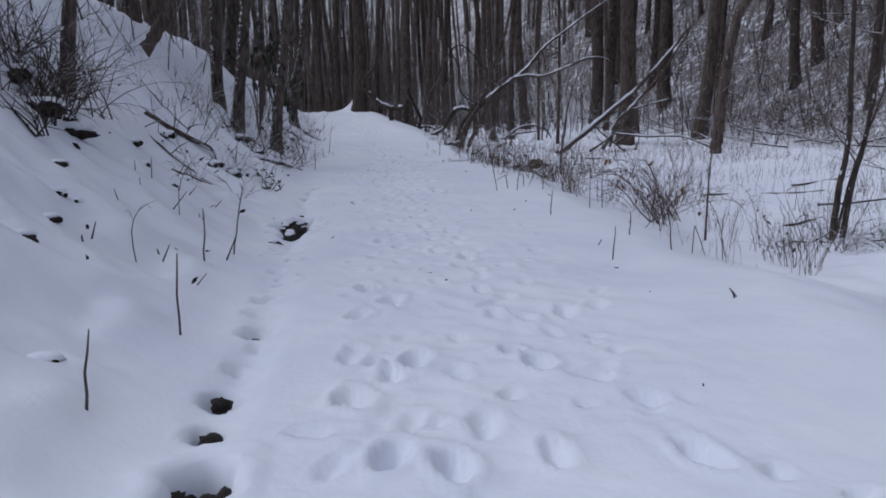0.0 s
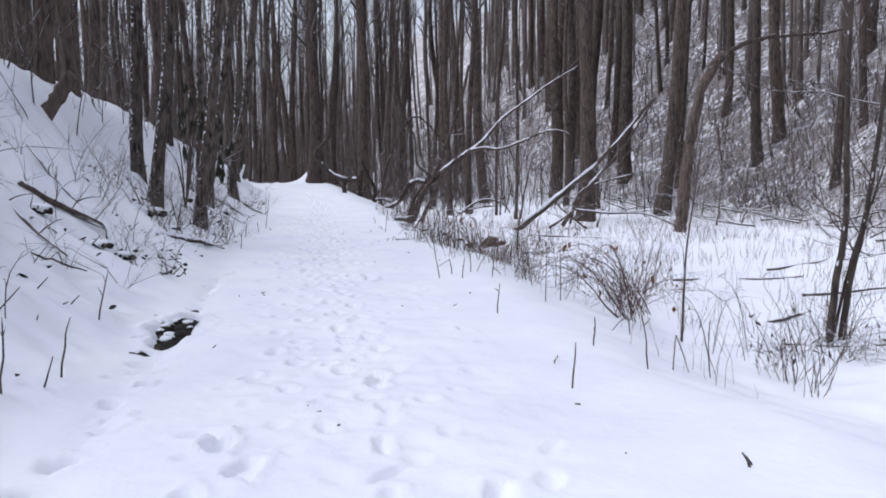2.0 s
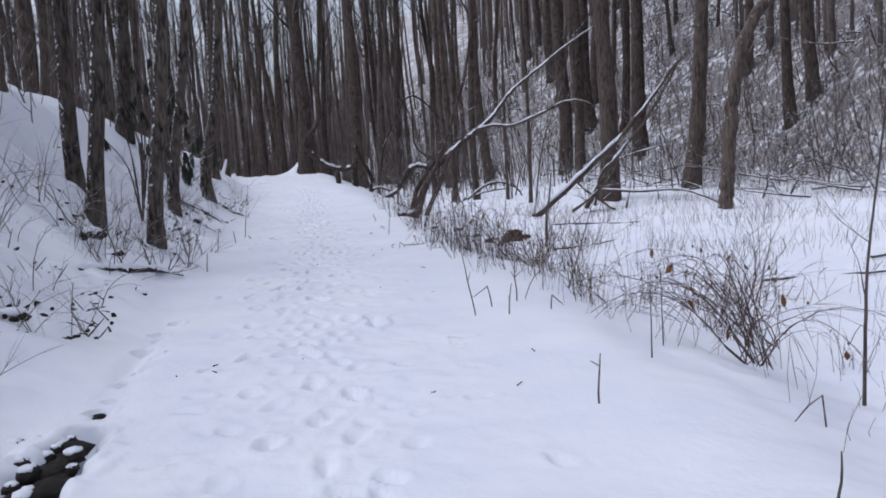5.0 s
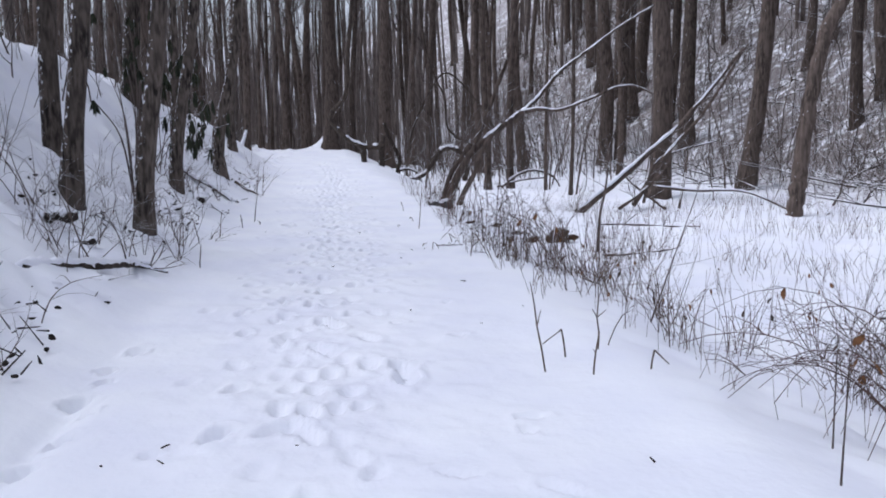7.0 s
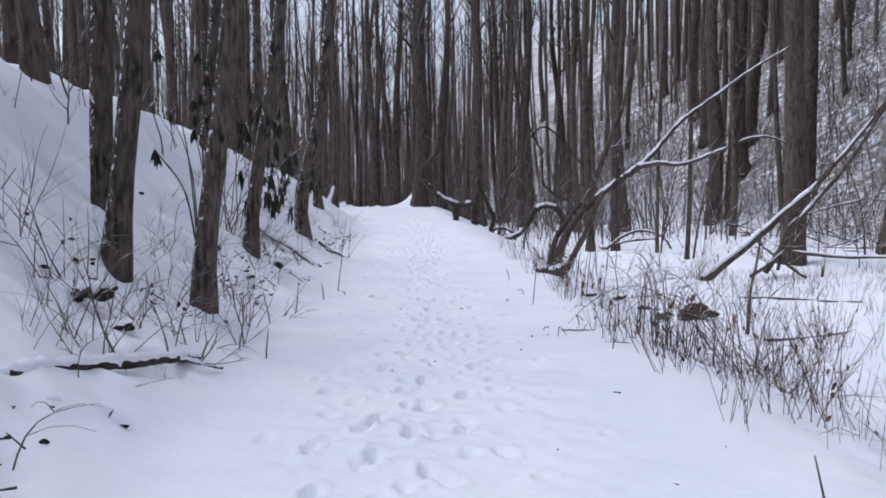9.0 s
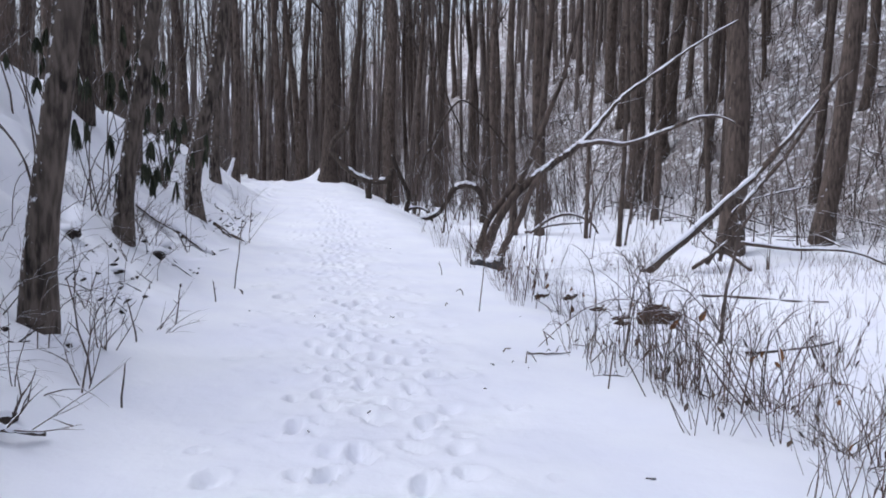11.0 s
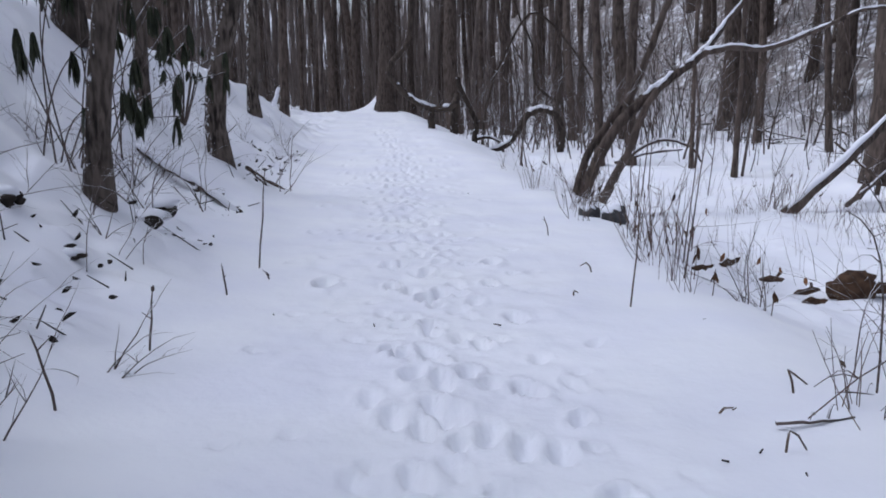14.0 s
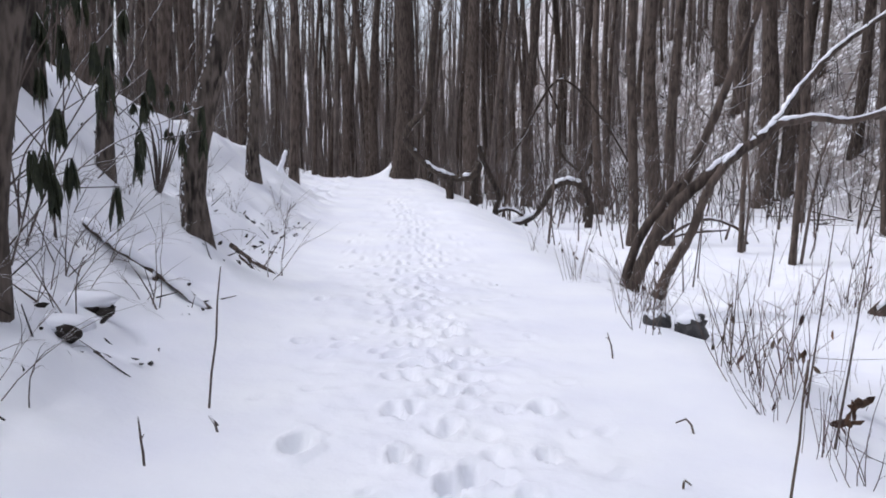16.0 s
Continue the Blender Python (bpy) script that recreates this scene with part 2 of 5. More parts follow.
def part(name, geo, mat, parent=None, label="", smooth=True):
    ob = new(name, geo.mesh(name, mat, smooth))
    if parent:
        ob.parent = parent
    return tagged(ob, label)


def thing(name, x, y, z, label, category, group="", kind=""):
    e = new(name)
    e.empty_display_size = 0.2
    e.matrix_basis = pose(x, y, z)
    return tagged(e, label, category, group, kind)


def bowed(a, b, sag, n=6):
    """Points from a to b, bowed by the vector sag."""
    a, b, sag = Vector(a), Vector(b), Vector(sag)
    return [a.lerp(b, i / n) + sag * math.sin(math.pi * i / n) for i in range(n + 1)]


def smooth_line(pts, n=6):
    """A Catmull-Rom curve through points."""
    p = [Vector(q) for q in pts]
    p = [2 * p[0] - p[1]] + p + [2 * p[-1] - p[-2]]
    out = []
    for i in range(1, len(p) - 2):
        for k in range(n):
            u = k / n
            out.append(0.5 * (2 * p[i] + (p[i + 1] - p[i - 1]) * u + (2 * p[i - 1] - 5 * p[i] + 4 * p[i + 1] - p[i + 2]) * u * u
                              + (3 * p[i] - p[i - 1] - 3 * p[i + 1] + p[i + 2]) * u ** 3))
    return out + [p[-2]]


def snow_on(parent, pts, radii, rng, cover=0.8, fat=1.0):
    """Snow lying along the upper side of a limb, in uneven runs, each a part."""
    run, rr = [], []

    def lay():
        if len(run) > 1:
            g = Geo()
            g.tube(run, [0.3 * rr[0]] + rr[1:-1] + [0.3 * rr[-1]], 7, 0.28, rng)
            part("snow_strip", g, snow_mat, parent, "snow lying along the upper side")

    for i, (p, r) in enumerate(zip(pts, radii)):
        along = (pts[min(i + 1, len(pts) - 1)] - pts[max(i - 1, 0)]).normalized()
        if rng.random() < cover * min(1.0, max(0.0, 2.6 * (0.97 - abs(along.z)))):
            run.append(Vector(p) + Vector((-0.2 * r, -0.25 * r * fat, r * 0.74)))
            rr.append(max(r * rng.uniform(0.36, 0.56) * fat, 0.005))
        else:
            lay()
            run, rr = [], []
    lay()


def limb(geo, rng, start, way, length, r, depth, sides=4, upward=0.25, forks=3):
    """A bare limb that bends upward, with forks on it."""
    p, way = Vector(start), Vector(way).normalized()
    n = 5 if depth else 3
    pts = [p.copy()]
    for i in range(n):
        way = (way + Vector((rng.uniform(-0.22, 0.22), rng.uniform(-0.22, 0.22), upward * rng.uniform(0.1, 0.9)))).normalized()
        p = p + way * (length / n)
        pts.append(p.copy())
    geo.tube(pts, [r * (1 - 0.85 * i / n) for i in range(n + 1)], sides, cap=False)
    if depth:
        for _ in range(forks):
            i = rng.randint(1, n - 1)
            turn = Vector((rng.uniform(-1, 1), rng.uniform(-1, 1), rng.uniform(-0.1, 0.7)))
            limb(geo, rng, pts[i], way + turn, length * rng.uniform(0.35, 0.6), r * 0.5, depth - 1, 3, upward, max(forks - 1, 1))


def trunk_line(rng, height, lean, sway=0.12, n=22, curve=0.0):
    """A trunk's middle line from just under the snow; curve bends its foot as on a slope."""
    out, wx, wy = [], rng.uniform(0, 6), rng.uniform(0, 6)
    for i in range(n + 1):
        u = i / n
        z = -0.25 + (height + 0.25) * u ** 1.35
        zz = max(z, 0)
        out.append(Vector((lean[0] * zz + sway * math.sin(zz * 0.45 + wx) - sway * math.sin(wx) - curve * (1 - math.exp(-zz * 1.6)) + curve * min(zz * 0.35, 0.9),
                           lean[1] * zz + sway * math.sin(zz * 0.4 + wy) - sway * math.sin(wy), z)))
    return out


def tree_parts(seed, r, height, lean=(0, 0), flare=0.5, curve=0.0, crown_from=0.5, limbs=16, sides=12, low_twigs=3):
    """Trunk and bare crown of one tree, about its foot."""
    rng = random.Random(seed)
    line = trunk_line(rng, height, lean, 0.05 + 0.25 * r, 24, curve)
    radii = []
    for p in line:
        u = max(p.z, 0) / height
        radii.append(r * (1 + flare * math.exp(-max(p.z, 0) * 3.2)) * (1 - 0.8 * u) * rng.uniform(0.95, 1.05))
    trunk, crown = Geo(), Geo()
    trunk.tube(line, radii, sides, 0.07, rng)
    for _ in range(limbs):
        u = rng.uniform(crown_from, 0.97)
        k = u * (len(line) - 1)
        i = min(int(k), len(line) - 2)
        p = line[i].lerp(line[i + 1], k - i)
        a = rng.uniform(0, 6.283)
        limb(crown, rng, p, (math.cos(a), math.sin(a), rng.uniform(0.5, 1.3)), height * rng.uniform(0.08, 0.18), max(radii[i] * 0.32, 0.015), 2, 4, 0.35, 3)
    for _ in range(low_twigs):
        i = rng.randint(8, 15)
        a = rng.uniform(0, 6.283)
        limb(crown, rng, line[i], (math.cos(a), math.sin(a), 0.4), rng.uniform(0.5, 1.3), 0.012, 1, 3, 0.1, 2)
    return trunk, crown


def tree(x, y, seed, r, height, lean=(0, 0), label="bare grey-brown forest tree standing in snow", mat=None, **more):
    t = thing("tree", x, y, ground_z(x, y), label, "tree", "forest trees")
    trunk, crown = tree_parts(seed, r, height, lean, **more)
    part("trunk", trunk, mat or bark, t)
    part("crown", crown, crown_twig, t, "bare winter branches")
    return t


# ---- the snow-covered ground, one sheet to the horizon ----
def steps(*spans):
    out = []
    for a, b, s in spans:
        out += list(np.arange(a, b - 1e-6, s))
    return np.array(out + [spans[-1][1]])


def snow_sheet():
    xs = steps((-420, -120, 60), (-120, -40, 10), (-40, -14, 2), (-14, -6, 0.25), (-6, -2.6, 0.06), (-2.6, -1.1, 0.045), (-1.1, 1.7, 0.035), (1.7, 3.4, 0.05), (3.4, 9, 0.09), (9, 20, 0.25), (20, 60, 1.6), (60, 120, 8), (120, 420, 60))
    ys = steps((-300, -60, 60), (-60, -10, 10), (-10, 0, 0.5), (0, 26, 0.038), (26, 32, 0.06), (32, 64, 0.2), (64, 100, 1.0), (100, 200, 6), (200, 640, 40))
    gx, gy = np.meshgrid(xs, ys)
    z = land(gx, gy)
    near = (gx > -14) & (gx < 20) & (gy > -10) & (gy < 100)
    on_bank, in_valley = ease(-1.5, -2.4, gx), ease(2.2, 3.6, gx)
    rough = 0.024 * vnoise(gx / 0.9, gy / 0.9, 21) + 0.007 * vnoise(gx / 0.33, gy / 0.33, 22)
    rough += (on_bank * 0.13 + in_valley * 0.045) * vnoise(gx / 0.7, gy / 0.7, 23) + (on_bank * 0.075 + in_valley * 0.04) * vnoise(gx / 0.28, gy / 0.28, 24)
    rough += on_bank * 0.07 * np.maximum(vnoise(gx / 0.24, gy / 0.24, 28), 0) * (0.5 + 0.5 * vnoise(gx / 1.5, gy / 1.5, 29))
    trod = ease(-1.1, -0.5, gx) * (1 - ease(1.1, 1.7, gx))
    rough += trod * (0.01 * vnoise(gx / 0.2, gy / 0.26, 25) + 0.006 * vnoise(gx / 0.11, gy / 0.12, 26))
    z = z + np.where(near, rough, 0)
    # snow blown up against the great tree at the brow
    z += 1.6 * np.exp(-np.maximum(0.15 - gx, 0) / 0.62) * np.exp(-(np.maximum(gx - 0.15, 0) / 0.3) ** 2) * np.exp(-((gy - 60.2) / 0.32) ** 2)
    # a shallow gutter runs between road and bank
    line = -1.27 + 0.05 * np.sin(gy * 1.3) - 0.25 * ease(13, 18, gy)
    z -= np.where(near, 0.07 * np.exp(-((gx - line) / 0.13) ** 2) * (0.6 + 0.6 * vnoise(0 * gx, gy / 0.5, 27)) * (1 - ease(14, 17, gy)), 0)

    def dent(x, y, length, width, depth, turn, rim=0.25):
        reach = length * 1.6
        i0, i1 = np.searchsorted(ys, (y - reach, y + reach))
        k0, k1 = np.searchsorted(xs, (x - reach, x + reach))
        dx, dy = gx[i0:i1, k0:k1] - x, gy[i0:i1, k0:k1] - y
        c, s = math.cos(turn), math.sin(turn)
        q = np.sqrt(((dx * c + dy * s) / width) ** 2 + ((dy * c - dx * s) / length) ** 2) * 2 * (1 + 0.22 * vnoise(gx[i0:i1, k0:k1] / 0.1, gy[i0:i1, k0:k1] / 0.1, 31))
        z[i0:i1, k0:k1] += -depth * (1 - ease(0.6, 1.0, q)) + rim * depth * np.exp(-((q - 1.35) / 0.22) ** 2)

    rng = random.Random(5)
    # walkers' tracks: along, start, end, offset, wander
    for y0, y1, x0, sway in ((1, 30, 0.15, 0.2), (2, 34, 0.6, 0.25), (1, 18, -0.35, 0.2), (12, 42, 0.3, 0.12), (14, 46, 0.05, 0.15), (18, 40, 0.5, 0.1)):
        y, foot, ph = y0 + rng.random(), 1, rng.uniform(0, 6)
        while y < y1:
            x = x0 + sway * math.sin(y * 0.35 + ph) + foot * 0.13 + rng.uniform(-0.06, 0.06)
            dent(x, y, rng.uniform(0.2, 0.32), rng.uniform(0.1, 0.15), rng.uniform(0.025, 0.09) * (0.6 + 0.3 * ease(10, 18, y)), rng.uniform(-0.35, 0.35), rng.uniform(0.1, 0.5))
            y += rng.uniform(0.32, 0.55)
            foot = -foot
    for _ in range(190):
        dent(rng.uniform(-0.9, 1.5), rng.uniform(1, 36), rng.uniform(0.08, 0.28), rng.uniform(0.06, 0.15), rng.uniform(0.015, 0.05), rng.uniform(-1.5, 1.5), rng.uniform(0.1, 0.5))
    # clear single prints
    for x, y in ((-0.48, 3.55), (-0.23, 3.42), (0.82, 3.37), (0.42, 4.67), (-0.62, 4.3), (-0.27, 4.88), (-0.5, 6.75), (0.81, 14.05), (0.81, 13.8), (0.44, 23.5), (0.99, 24.6), (-0.53, 24.05)):
        dent(x, y, 0.34, 0.17, 0.1, rng.uniform(-0.3, 0.3))
    # holes melted through by the gutter
    for x, y, w, d in ((-1.25, 3.42, 0.32, 0.26), (-1.3, 4.0, 0.2, 0.12), (-1.33, 4.5, 0.2, 0.13), (-1.24, 11.4, 0.28, 0.16), (-1.25, 11.05, 0.36, 0.2), (-1.28, 10.65, 0.42, 0.22), (-1.3, 10.25, 0.38, 0.2), (-1.32, 9.9, 0.28, 0.15), (-1.46, 10.5, 0.26, 0.12), (-1.52, 10.1, 0.14, 0.09), (-1.48, 10.85, 0.13, 0.08), (-1.3, 11.85, 0.13, 0.1), (-1.4, 9.5, 0.13, 0.1), (-1.38, 9.1, 0.12, 0.06), (-1.45, 8.6, 0.12, 0.05), (-1.28, 5.7, 0.22, 0.07), (-1.3, 6.6, 0.2, 0.06), (-2.05, 17.9, 0.4, 0.12)):
        dent(x, y, w * 1.5, w, d, rng.uniform(-0.2, 0.3), 0.1)
    # a string of small pits along the gutter
    y = 5.0
    while y < 15:
        if not 9.5 < y < 11.7:
            dent(-1.24 + rng.uniform(-0.09, 0.05), y, rng.uniform(0.12, 0.24), rng.uniform(0.1, 0.17), rng.uniform(0.05, 0.1), rng.uniform(-0.4, 0.4), 0.3)
        y += rng.uniform(0.22, 0.5)
    ny, nx = gx.shape
    me = bpy.data.meshes.new("ground")
    co = np.stack([gx, gy, z], -1).reshape(-1, 3)
    idx = (np.arange(ny - 1)[:, None] * nx + np.arange(nx - 1)[None, :]).reshape(-1)
    quads = np.stack([idx, idx + 1, idx + nx + 1, idx + nx], -1)
    me.vertices.add(len(co))
    me.vertices.foreach_set("co", co.reshape(-1))
    me.loops.add(quads.size)
    me.loops.foreach_set("vertex_index", quads.reshape(-1))
    me.polygons.add(len(quads))
    me.polygons.foreach_set("loop_start", np.arange(len(quads)) * 4)
    me.polygons.foreach_set("use_smooth", np.ones(len(quads), bool))
    me.update(calc_edges=True)
    me.validate()
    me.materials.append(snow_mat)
    return tagged(new("ground", me), "deep white snow with footprints over an old forest road", "snow ground", kind="structure")


snow_sheet()


# ---- trees of the bank, leaning out over the road ----
SNOWY = "leaning bare tree with snow blown on to its bark"
for i, (x, y, r, lean, curve) in enumerate(((-3.11, 19.96, 0.13, 0.13, 0.05), (-3.65, 21.17, 0.14, 0.05, 0.05), (-2.30, 20.42, 0.125, 0.13, 0.12),
                                            (-2.63, 24.9, 0.115, 0.13, 0.15), (-2.42, 29.85, 0.155, 0.12, 0.4), (-4.53, 29.98, 0.2, 0.06, 0.0),
                                            (-2.96, 37.2, 0.13, 0.03, 0.1), (-3.46, 29.61, 0.1, 0.06, 0.0), (-4.02, 11.15, 0.09, 0.13, 0.05), (-5.6, 15.5, 0.12, 0.1, 0.0))):
    tree(x, y, 100 + i, r, 18 + 20 * r, (lean, -0.01), SNOWY, bark_snowy, curve=curve, flare=0.3)

# ---- trees of the valley floor ----
for i, (x, y, r, lean) in enumerate(((15.4, 37.6, 0.34, 0.09), (15.3, 53.8, 0.4, 0.0), (16.15, 53.6, 0.3, 0.0), (10.9, 34.7, 0.34, 0.03),
                                     (10.5, 52.7, 0.3, -0.05), (9.2, 60.5, 0.25, 0.02), (8.6, 37.0, 0.07, 0.0), (8.1, 38.6, 0.06, 0.03),
                                     (6.71, 42.75, 0.15, 0.0), (7.55, 42.2, 0.16, 0.02), (8.23, 53.15, 0.18, -0.02), (3.7, 60.0, 0.4, -0.02), (-1.2, 64.0, 0.26, 0.03))):
    tree(x, y, 200 + i, r, 21 + 10 * r, (lean, 0), mat=bark, flare=0.3)

# ---- trees of the hillside ----
for i, (x, y, r, lean) in enumerate(((21.09, 39.71, 0.26, -0.06), (22.3, 39.9, 0.3, -0.02), (-3.94, 52.0, 0.2, 0.0), (-2.6, 62.5, 0.23, -0.01),
                                     (23.67, 47.82, 0.25, 0.02), (20.21, 53.85, 0.18, -0.01), (18.91, 65.41, 0.42, 0.04), (19.37, 59.27, 0.42, 0.03), (23.99, 88.34, 0.32, 0.04), (18.72, 53.01, 0.26, 0.07), (19.81, 70.35, 0.42, -0.03), (21.36, 61.26, 0.18, 0.01), (18.14, 49.25, 0.40, -0.01), (18.02, 56.77, 0.40, -0.03), (17.77, 129.25, 0.42, -0.02), (10.25, 103.22, 0.42, 0.01), (19.10, 115.49, 0.42, -0.02), (7.45, 106.72, 0.42, -0.03), (22.56, 86.94, 0.30, -0.04))):
    tree(x, y, 300 + i, r, 22 + 8 * r, (lean, 0), mat=bark, flare=0.3)

# ---- the woods all round: a few trees built once and copied ----
models = []
for i in range(9):
    t = tree(-30 - 3 * i, 90, 400 + i, 0.12 + 0.026 * i, 20 + 0.9 * i, (0.03 * math.sin(i * 2.1), 0.03 * math.cos(i * 1.7)), mat=bark, flare=0.3, limbs=15, sides=9, low_twigs=4)
    models.append(t)
taken = [(o.location.x, o.location.y) for o in bpy.data.objects if o.name.startswith("tree")]
rng = random.Random(77)


def free(x, y, gap):
    return all((x - a) ** 2 + (y - b) ** 2 > gap * gap for a, b in taken)


def clear_view(x, y):
    """Keeps the road, the open valley floor and the near bank free of trees."""
    if -5.6 < x < 3.2 and y < 62:
        return False
    if 3.2 <= x < 16.5 and y < 40:
        return False
    return not (2.5 < x and y < 100 and rng.random() < (0.72 if x < 22 else 0.5))


count = 0
while count < 250:
    x, y = rng.uniform(-26, 42), rng.uniform(6, 92)
    if x > 18 and (y < 14 or x - 18 > y * 0.8):
        continue
    if x < -6 and -x > 6 + y * 0.7:
        continue
    if clear_view(x, y) and free(x, y, 1.5):
        k = rng.choice((0, 1, 1, 2, 2, 3, 3, 4, 5, 6, 8))
        m = pose(x, y, ground_z(x, y) - 0.05, rng.uniform(-4, 4), rng.uniform(-4, 4), rng.uniform(0, 360)) @ Matrix.Scale(rng.uniform(0.75, 1.15), 4)
        if x > 3 and x < 5.6 and y < 46:
            continue
        copy_thing(models[k], m)
        taken.append((x, y))
        count += 1

# ---- woods too far off to count ----
far = Geo()
for i in range(800):
    y = rng.uniform(70, 190)
    x = rng.uniform(-0.55 * y - 5, 0.75 * y)
    if not free(x, y, 0.8) or (x > 4 + 0.05 * y and rng.random() < 0.38):
        continue
    h, r, z = rng.uniform(20, 28), rng.uniform(0.08, 0.24), ground_z(x, y)
    lx, ly = rng.uniform(-0.08, 0.08), rng.uniform(-0.04, 0.04)
    line = [Vector((x + lx * h * u + 0.12 * math.sin(5 * u + i), y + ly * h * u, z - 0.3 + h * u)) for u in (0, 0.2, 0.4, 0.6, 0.8, 1)]
    far.tube(line, [r * (1 - 0.8 * u) for u in (0, 0.2, 0.4, 0.6, 0.8, 1)], 5, cap=False)
    for _ in range(9):
        k = rng.choice((2, 3, 3, 4, 4))
        a = rng.uniform(0, 6.283)
        limb(far, rng, line[k].lerp(line[k + 1], rng.random()), (math.cos(a), math.sin(a), rng.uniform(0.6, 1.5)), h * rng.uniform(0.08, 0.17), r * 0.3, 1, 3, 0.35, 2)
for i in range(400):
    y = rng.uniform(38, 125)
    x = 24 + rng.random() ** 1.2 * min(0.75 * y - 12, 38)
    if not free(x, y, 1.0) or x > 18 + 0.8 * y:
        continue
    h, r, z = rng.uniform(18, 25), rng.uniform(0.07, 0.22), ground_z(x, y)
    line = [Vector((x + 0.03 * math.sin(i) * h * u, y, z - 0.3 + h * u)) for u in (0, 0.25, 0.5, 0.75, 1)]
    far.tube(line, [r, r * 0.85, r * 0.65, r * 0.42, r * 0.15], 6, cap=False)
    for _ in range(7):
        k, a = rng.randint(2, 3), rng.uniform(0, 6.283)
        limb(far, rng, line[k].lerp(line[k + 1], rng.random()), (math.cos(a), math.sin(a), rng.uniform(0.4, 1.4)), h * rng.uniform(0.08, 0.17), r * 0.3, 1, 3, 0.3, 2)
for i in range(2400):
    # a close screen of poles beyond the brow
    y = rng.uniform(64, 115)
    x = rng.uniform(-0.35 * y, 0.3 * y)
    if x > 2 + 0.04 * y and rng.random() < 0.85:
        continue
    h, z = rng.uniform(3, 9), ground_z(x, y)
    r = rng.uniform(0.012, 0.045)
    lx = rng.uniform(-0.09, 0.09)
    far.tube([(x + lx * h * u, y, z - 0.2 + h * u) for u in (0, 0.4, 0.75, 1)], (r, r * 0.8, r * 0.5, r * 0.2), 4, cap=False)
    for _ in range(3):
        limb(far, rng, (x + lx * h * 0.6, y, z + h * rng.uniform(0.3, 0.8)), (rng.uniform(-1, 1), rng.uniform(-1, 1), 0.8), h * rng.uniform(0.15, 0.35), r * 0.4, 0, 3, 0.2, 1)
for i in range(900):
    # tall whips that close the view down the far side of the brow
    y = rng.uniform(76, 135)
    x = rng.uniform(-0.4 * y, 3 + 0.08 * y)
    h, z, r, lx = rng.uniform(8, 16), ground_z(x, y), rng.uniform(0.02, 0.06), rng.uniform(-0.08, 0.08)
    far.tube([(x + lx * h * u, y, z - 0.2 + h * u) for u in (0, 0.4, 0.75, 1)], (r, r * 0.8, r * 0.5, r * 0.2), 4, cap=False)
    for _ in range(4):
        u = rng.uniform(0.3, 0.85)
        limb(far, rng, (x + lx * h * u, y, z + h * u), (rng.uniform(-1, 1), rng.uniform(-1, 1), 1.0), h * rng.uniform(0.1, 0.22), r * 0.4, 0, 3, 0.2, 1)
# no haze in the air here; the pale bark colour stands in for it
tagged(part("far_woods", far, bark_hazed), "distant bare winter woods behind the road", "woods", kind="stuff")

# ---- undergrowth: saplings and brush under the trees ----
brush = Geo()
for i in range(3300):
    if i < 1700:
        x, y = (rng.uniform(5.5, 40), rng.uniform(30, 95)) if i % 3 else (rng.uniform(15, 36), rng.uniform(17, 60))
        if x > 18 and x - 18 > y * 0.75:
            continue
        if x < 16 and y < 36 and rng.random() < 0.8:
            continue
    elif i < 2600:
        x, y = rng.uniform(-20, -4.3), rng.uniform(8, 62)
    else:
        x, y = rng.uniform(-30, 40), rng.uniform(62, 120)
    h = rng.uniform(0.5, 3.0)
    limb(brush, rng, (x, y, ground_z(x, y) - 0.1), (rng.uniform(-0.5, 0.5), rng.uniform(-0.4, 0.4), 1), h, rng.uniform(0.006, 0.022), 1, 3, 0.15, 3)
for i in range(800):
    x, y = rng.uniform(14, 36), rng.uniform(20, 80)
    a = rng.uniform(0, 6.283)
    limb(brush, rng, (x, y, ground_z(x, y) + 0.1), (math.cos(a), math.sin(a), rng.uniform(-0.1, 0.5)), rng.uniform(1, 4), rng.uniform(0.015, 0.05), 1, 4, 0.05, 3)
for i in range(380):
    # brush along the foot of the hill and across its far slope
    x, y = rng.uniform(7, 27), rng.uniform(48, 105)
    limb(brush, rng, (x, y, ground_z(x, y) - 0.1), (rng.uniform(-0.6, 0.6), rng.uniform(-0.4, 0.4), 1), rng.uniform(1.0, 4.5), rng.uniform(0.012, 0.035), 1, 4, 0.15, 3)
poles = Geo()
for i in range(75):
    # slender poles between the valley trees
    x, y = rng.uniform(3.6, 19), rng.uniform(36, 62)
    if x < 5.5 and y < 40:
        continue
    limb(poles, rng, (x, y, ground_z(x, y) - 0.1), (rng.uniform(-0.18, 0.18), rng.uniform(-0.15, 0.15), 1), rng.uniform(2.5, 7.5), rng.uniform(0.014, 0.04), 1, 5, 0.1, 3)
tagged(part("sapling_poles", poles, twig), "slender bare saplings between the valley trees", "saplings", kind="stuff")
tall = Geo()
for i in range(1500):
    # slender dark saplings over the hillside
    y = rng.uniform(26, 100)
    x = rng.uniform(max(17 - 0.15 * max(y - 48, 0), 6), 24 + 0.4 * y)
    limb(tall, rng, (x, y, ground_z(x, y) - 0.1), (rng.uniform(-0.25, 0.25), rng.uniform(-0.2, 0.2), 1), rng.uniform(1.5, 6.5), rng.uniform(0.009, 0.028), 1, 4, 0.12, 4)
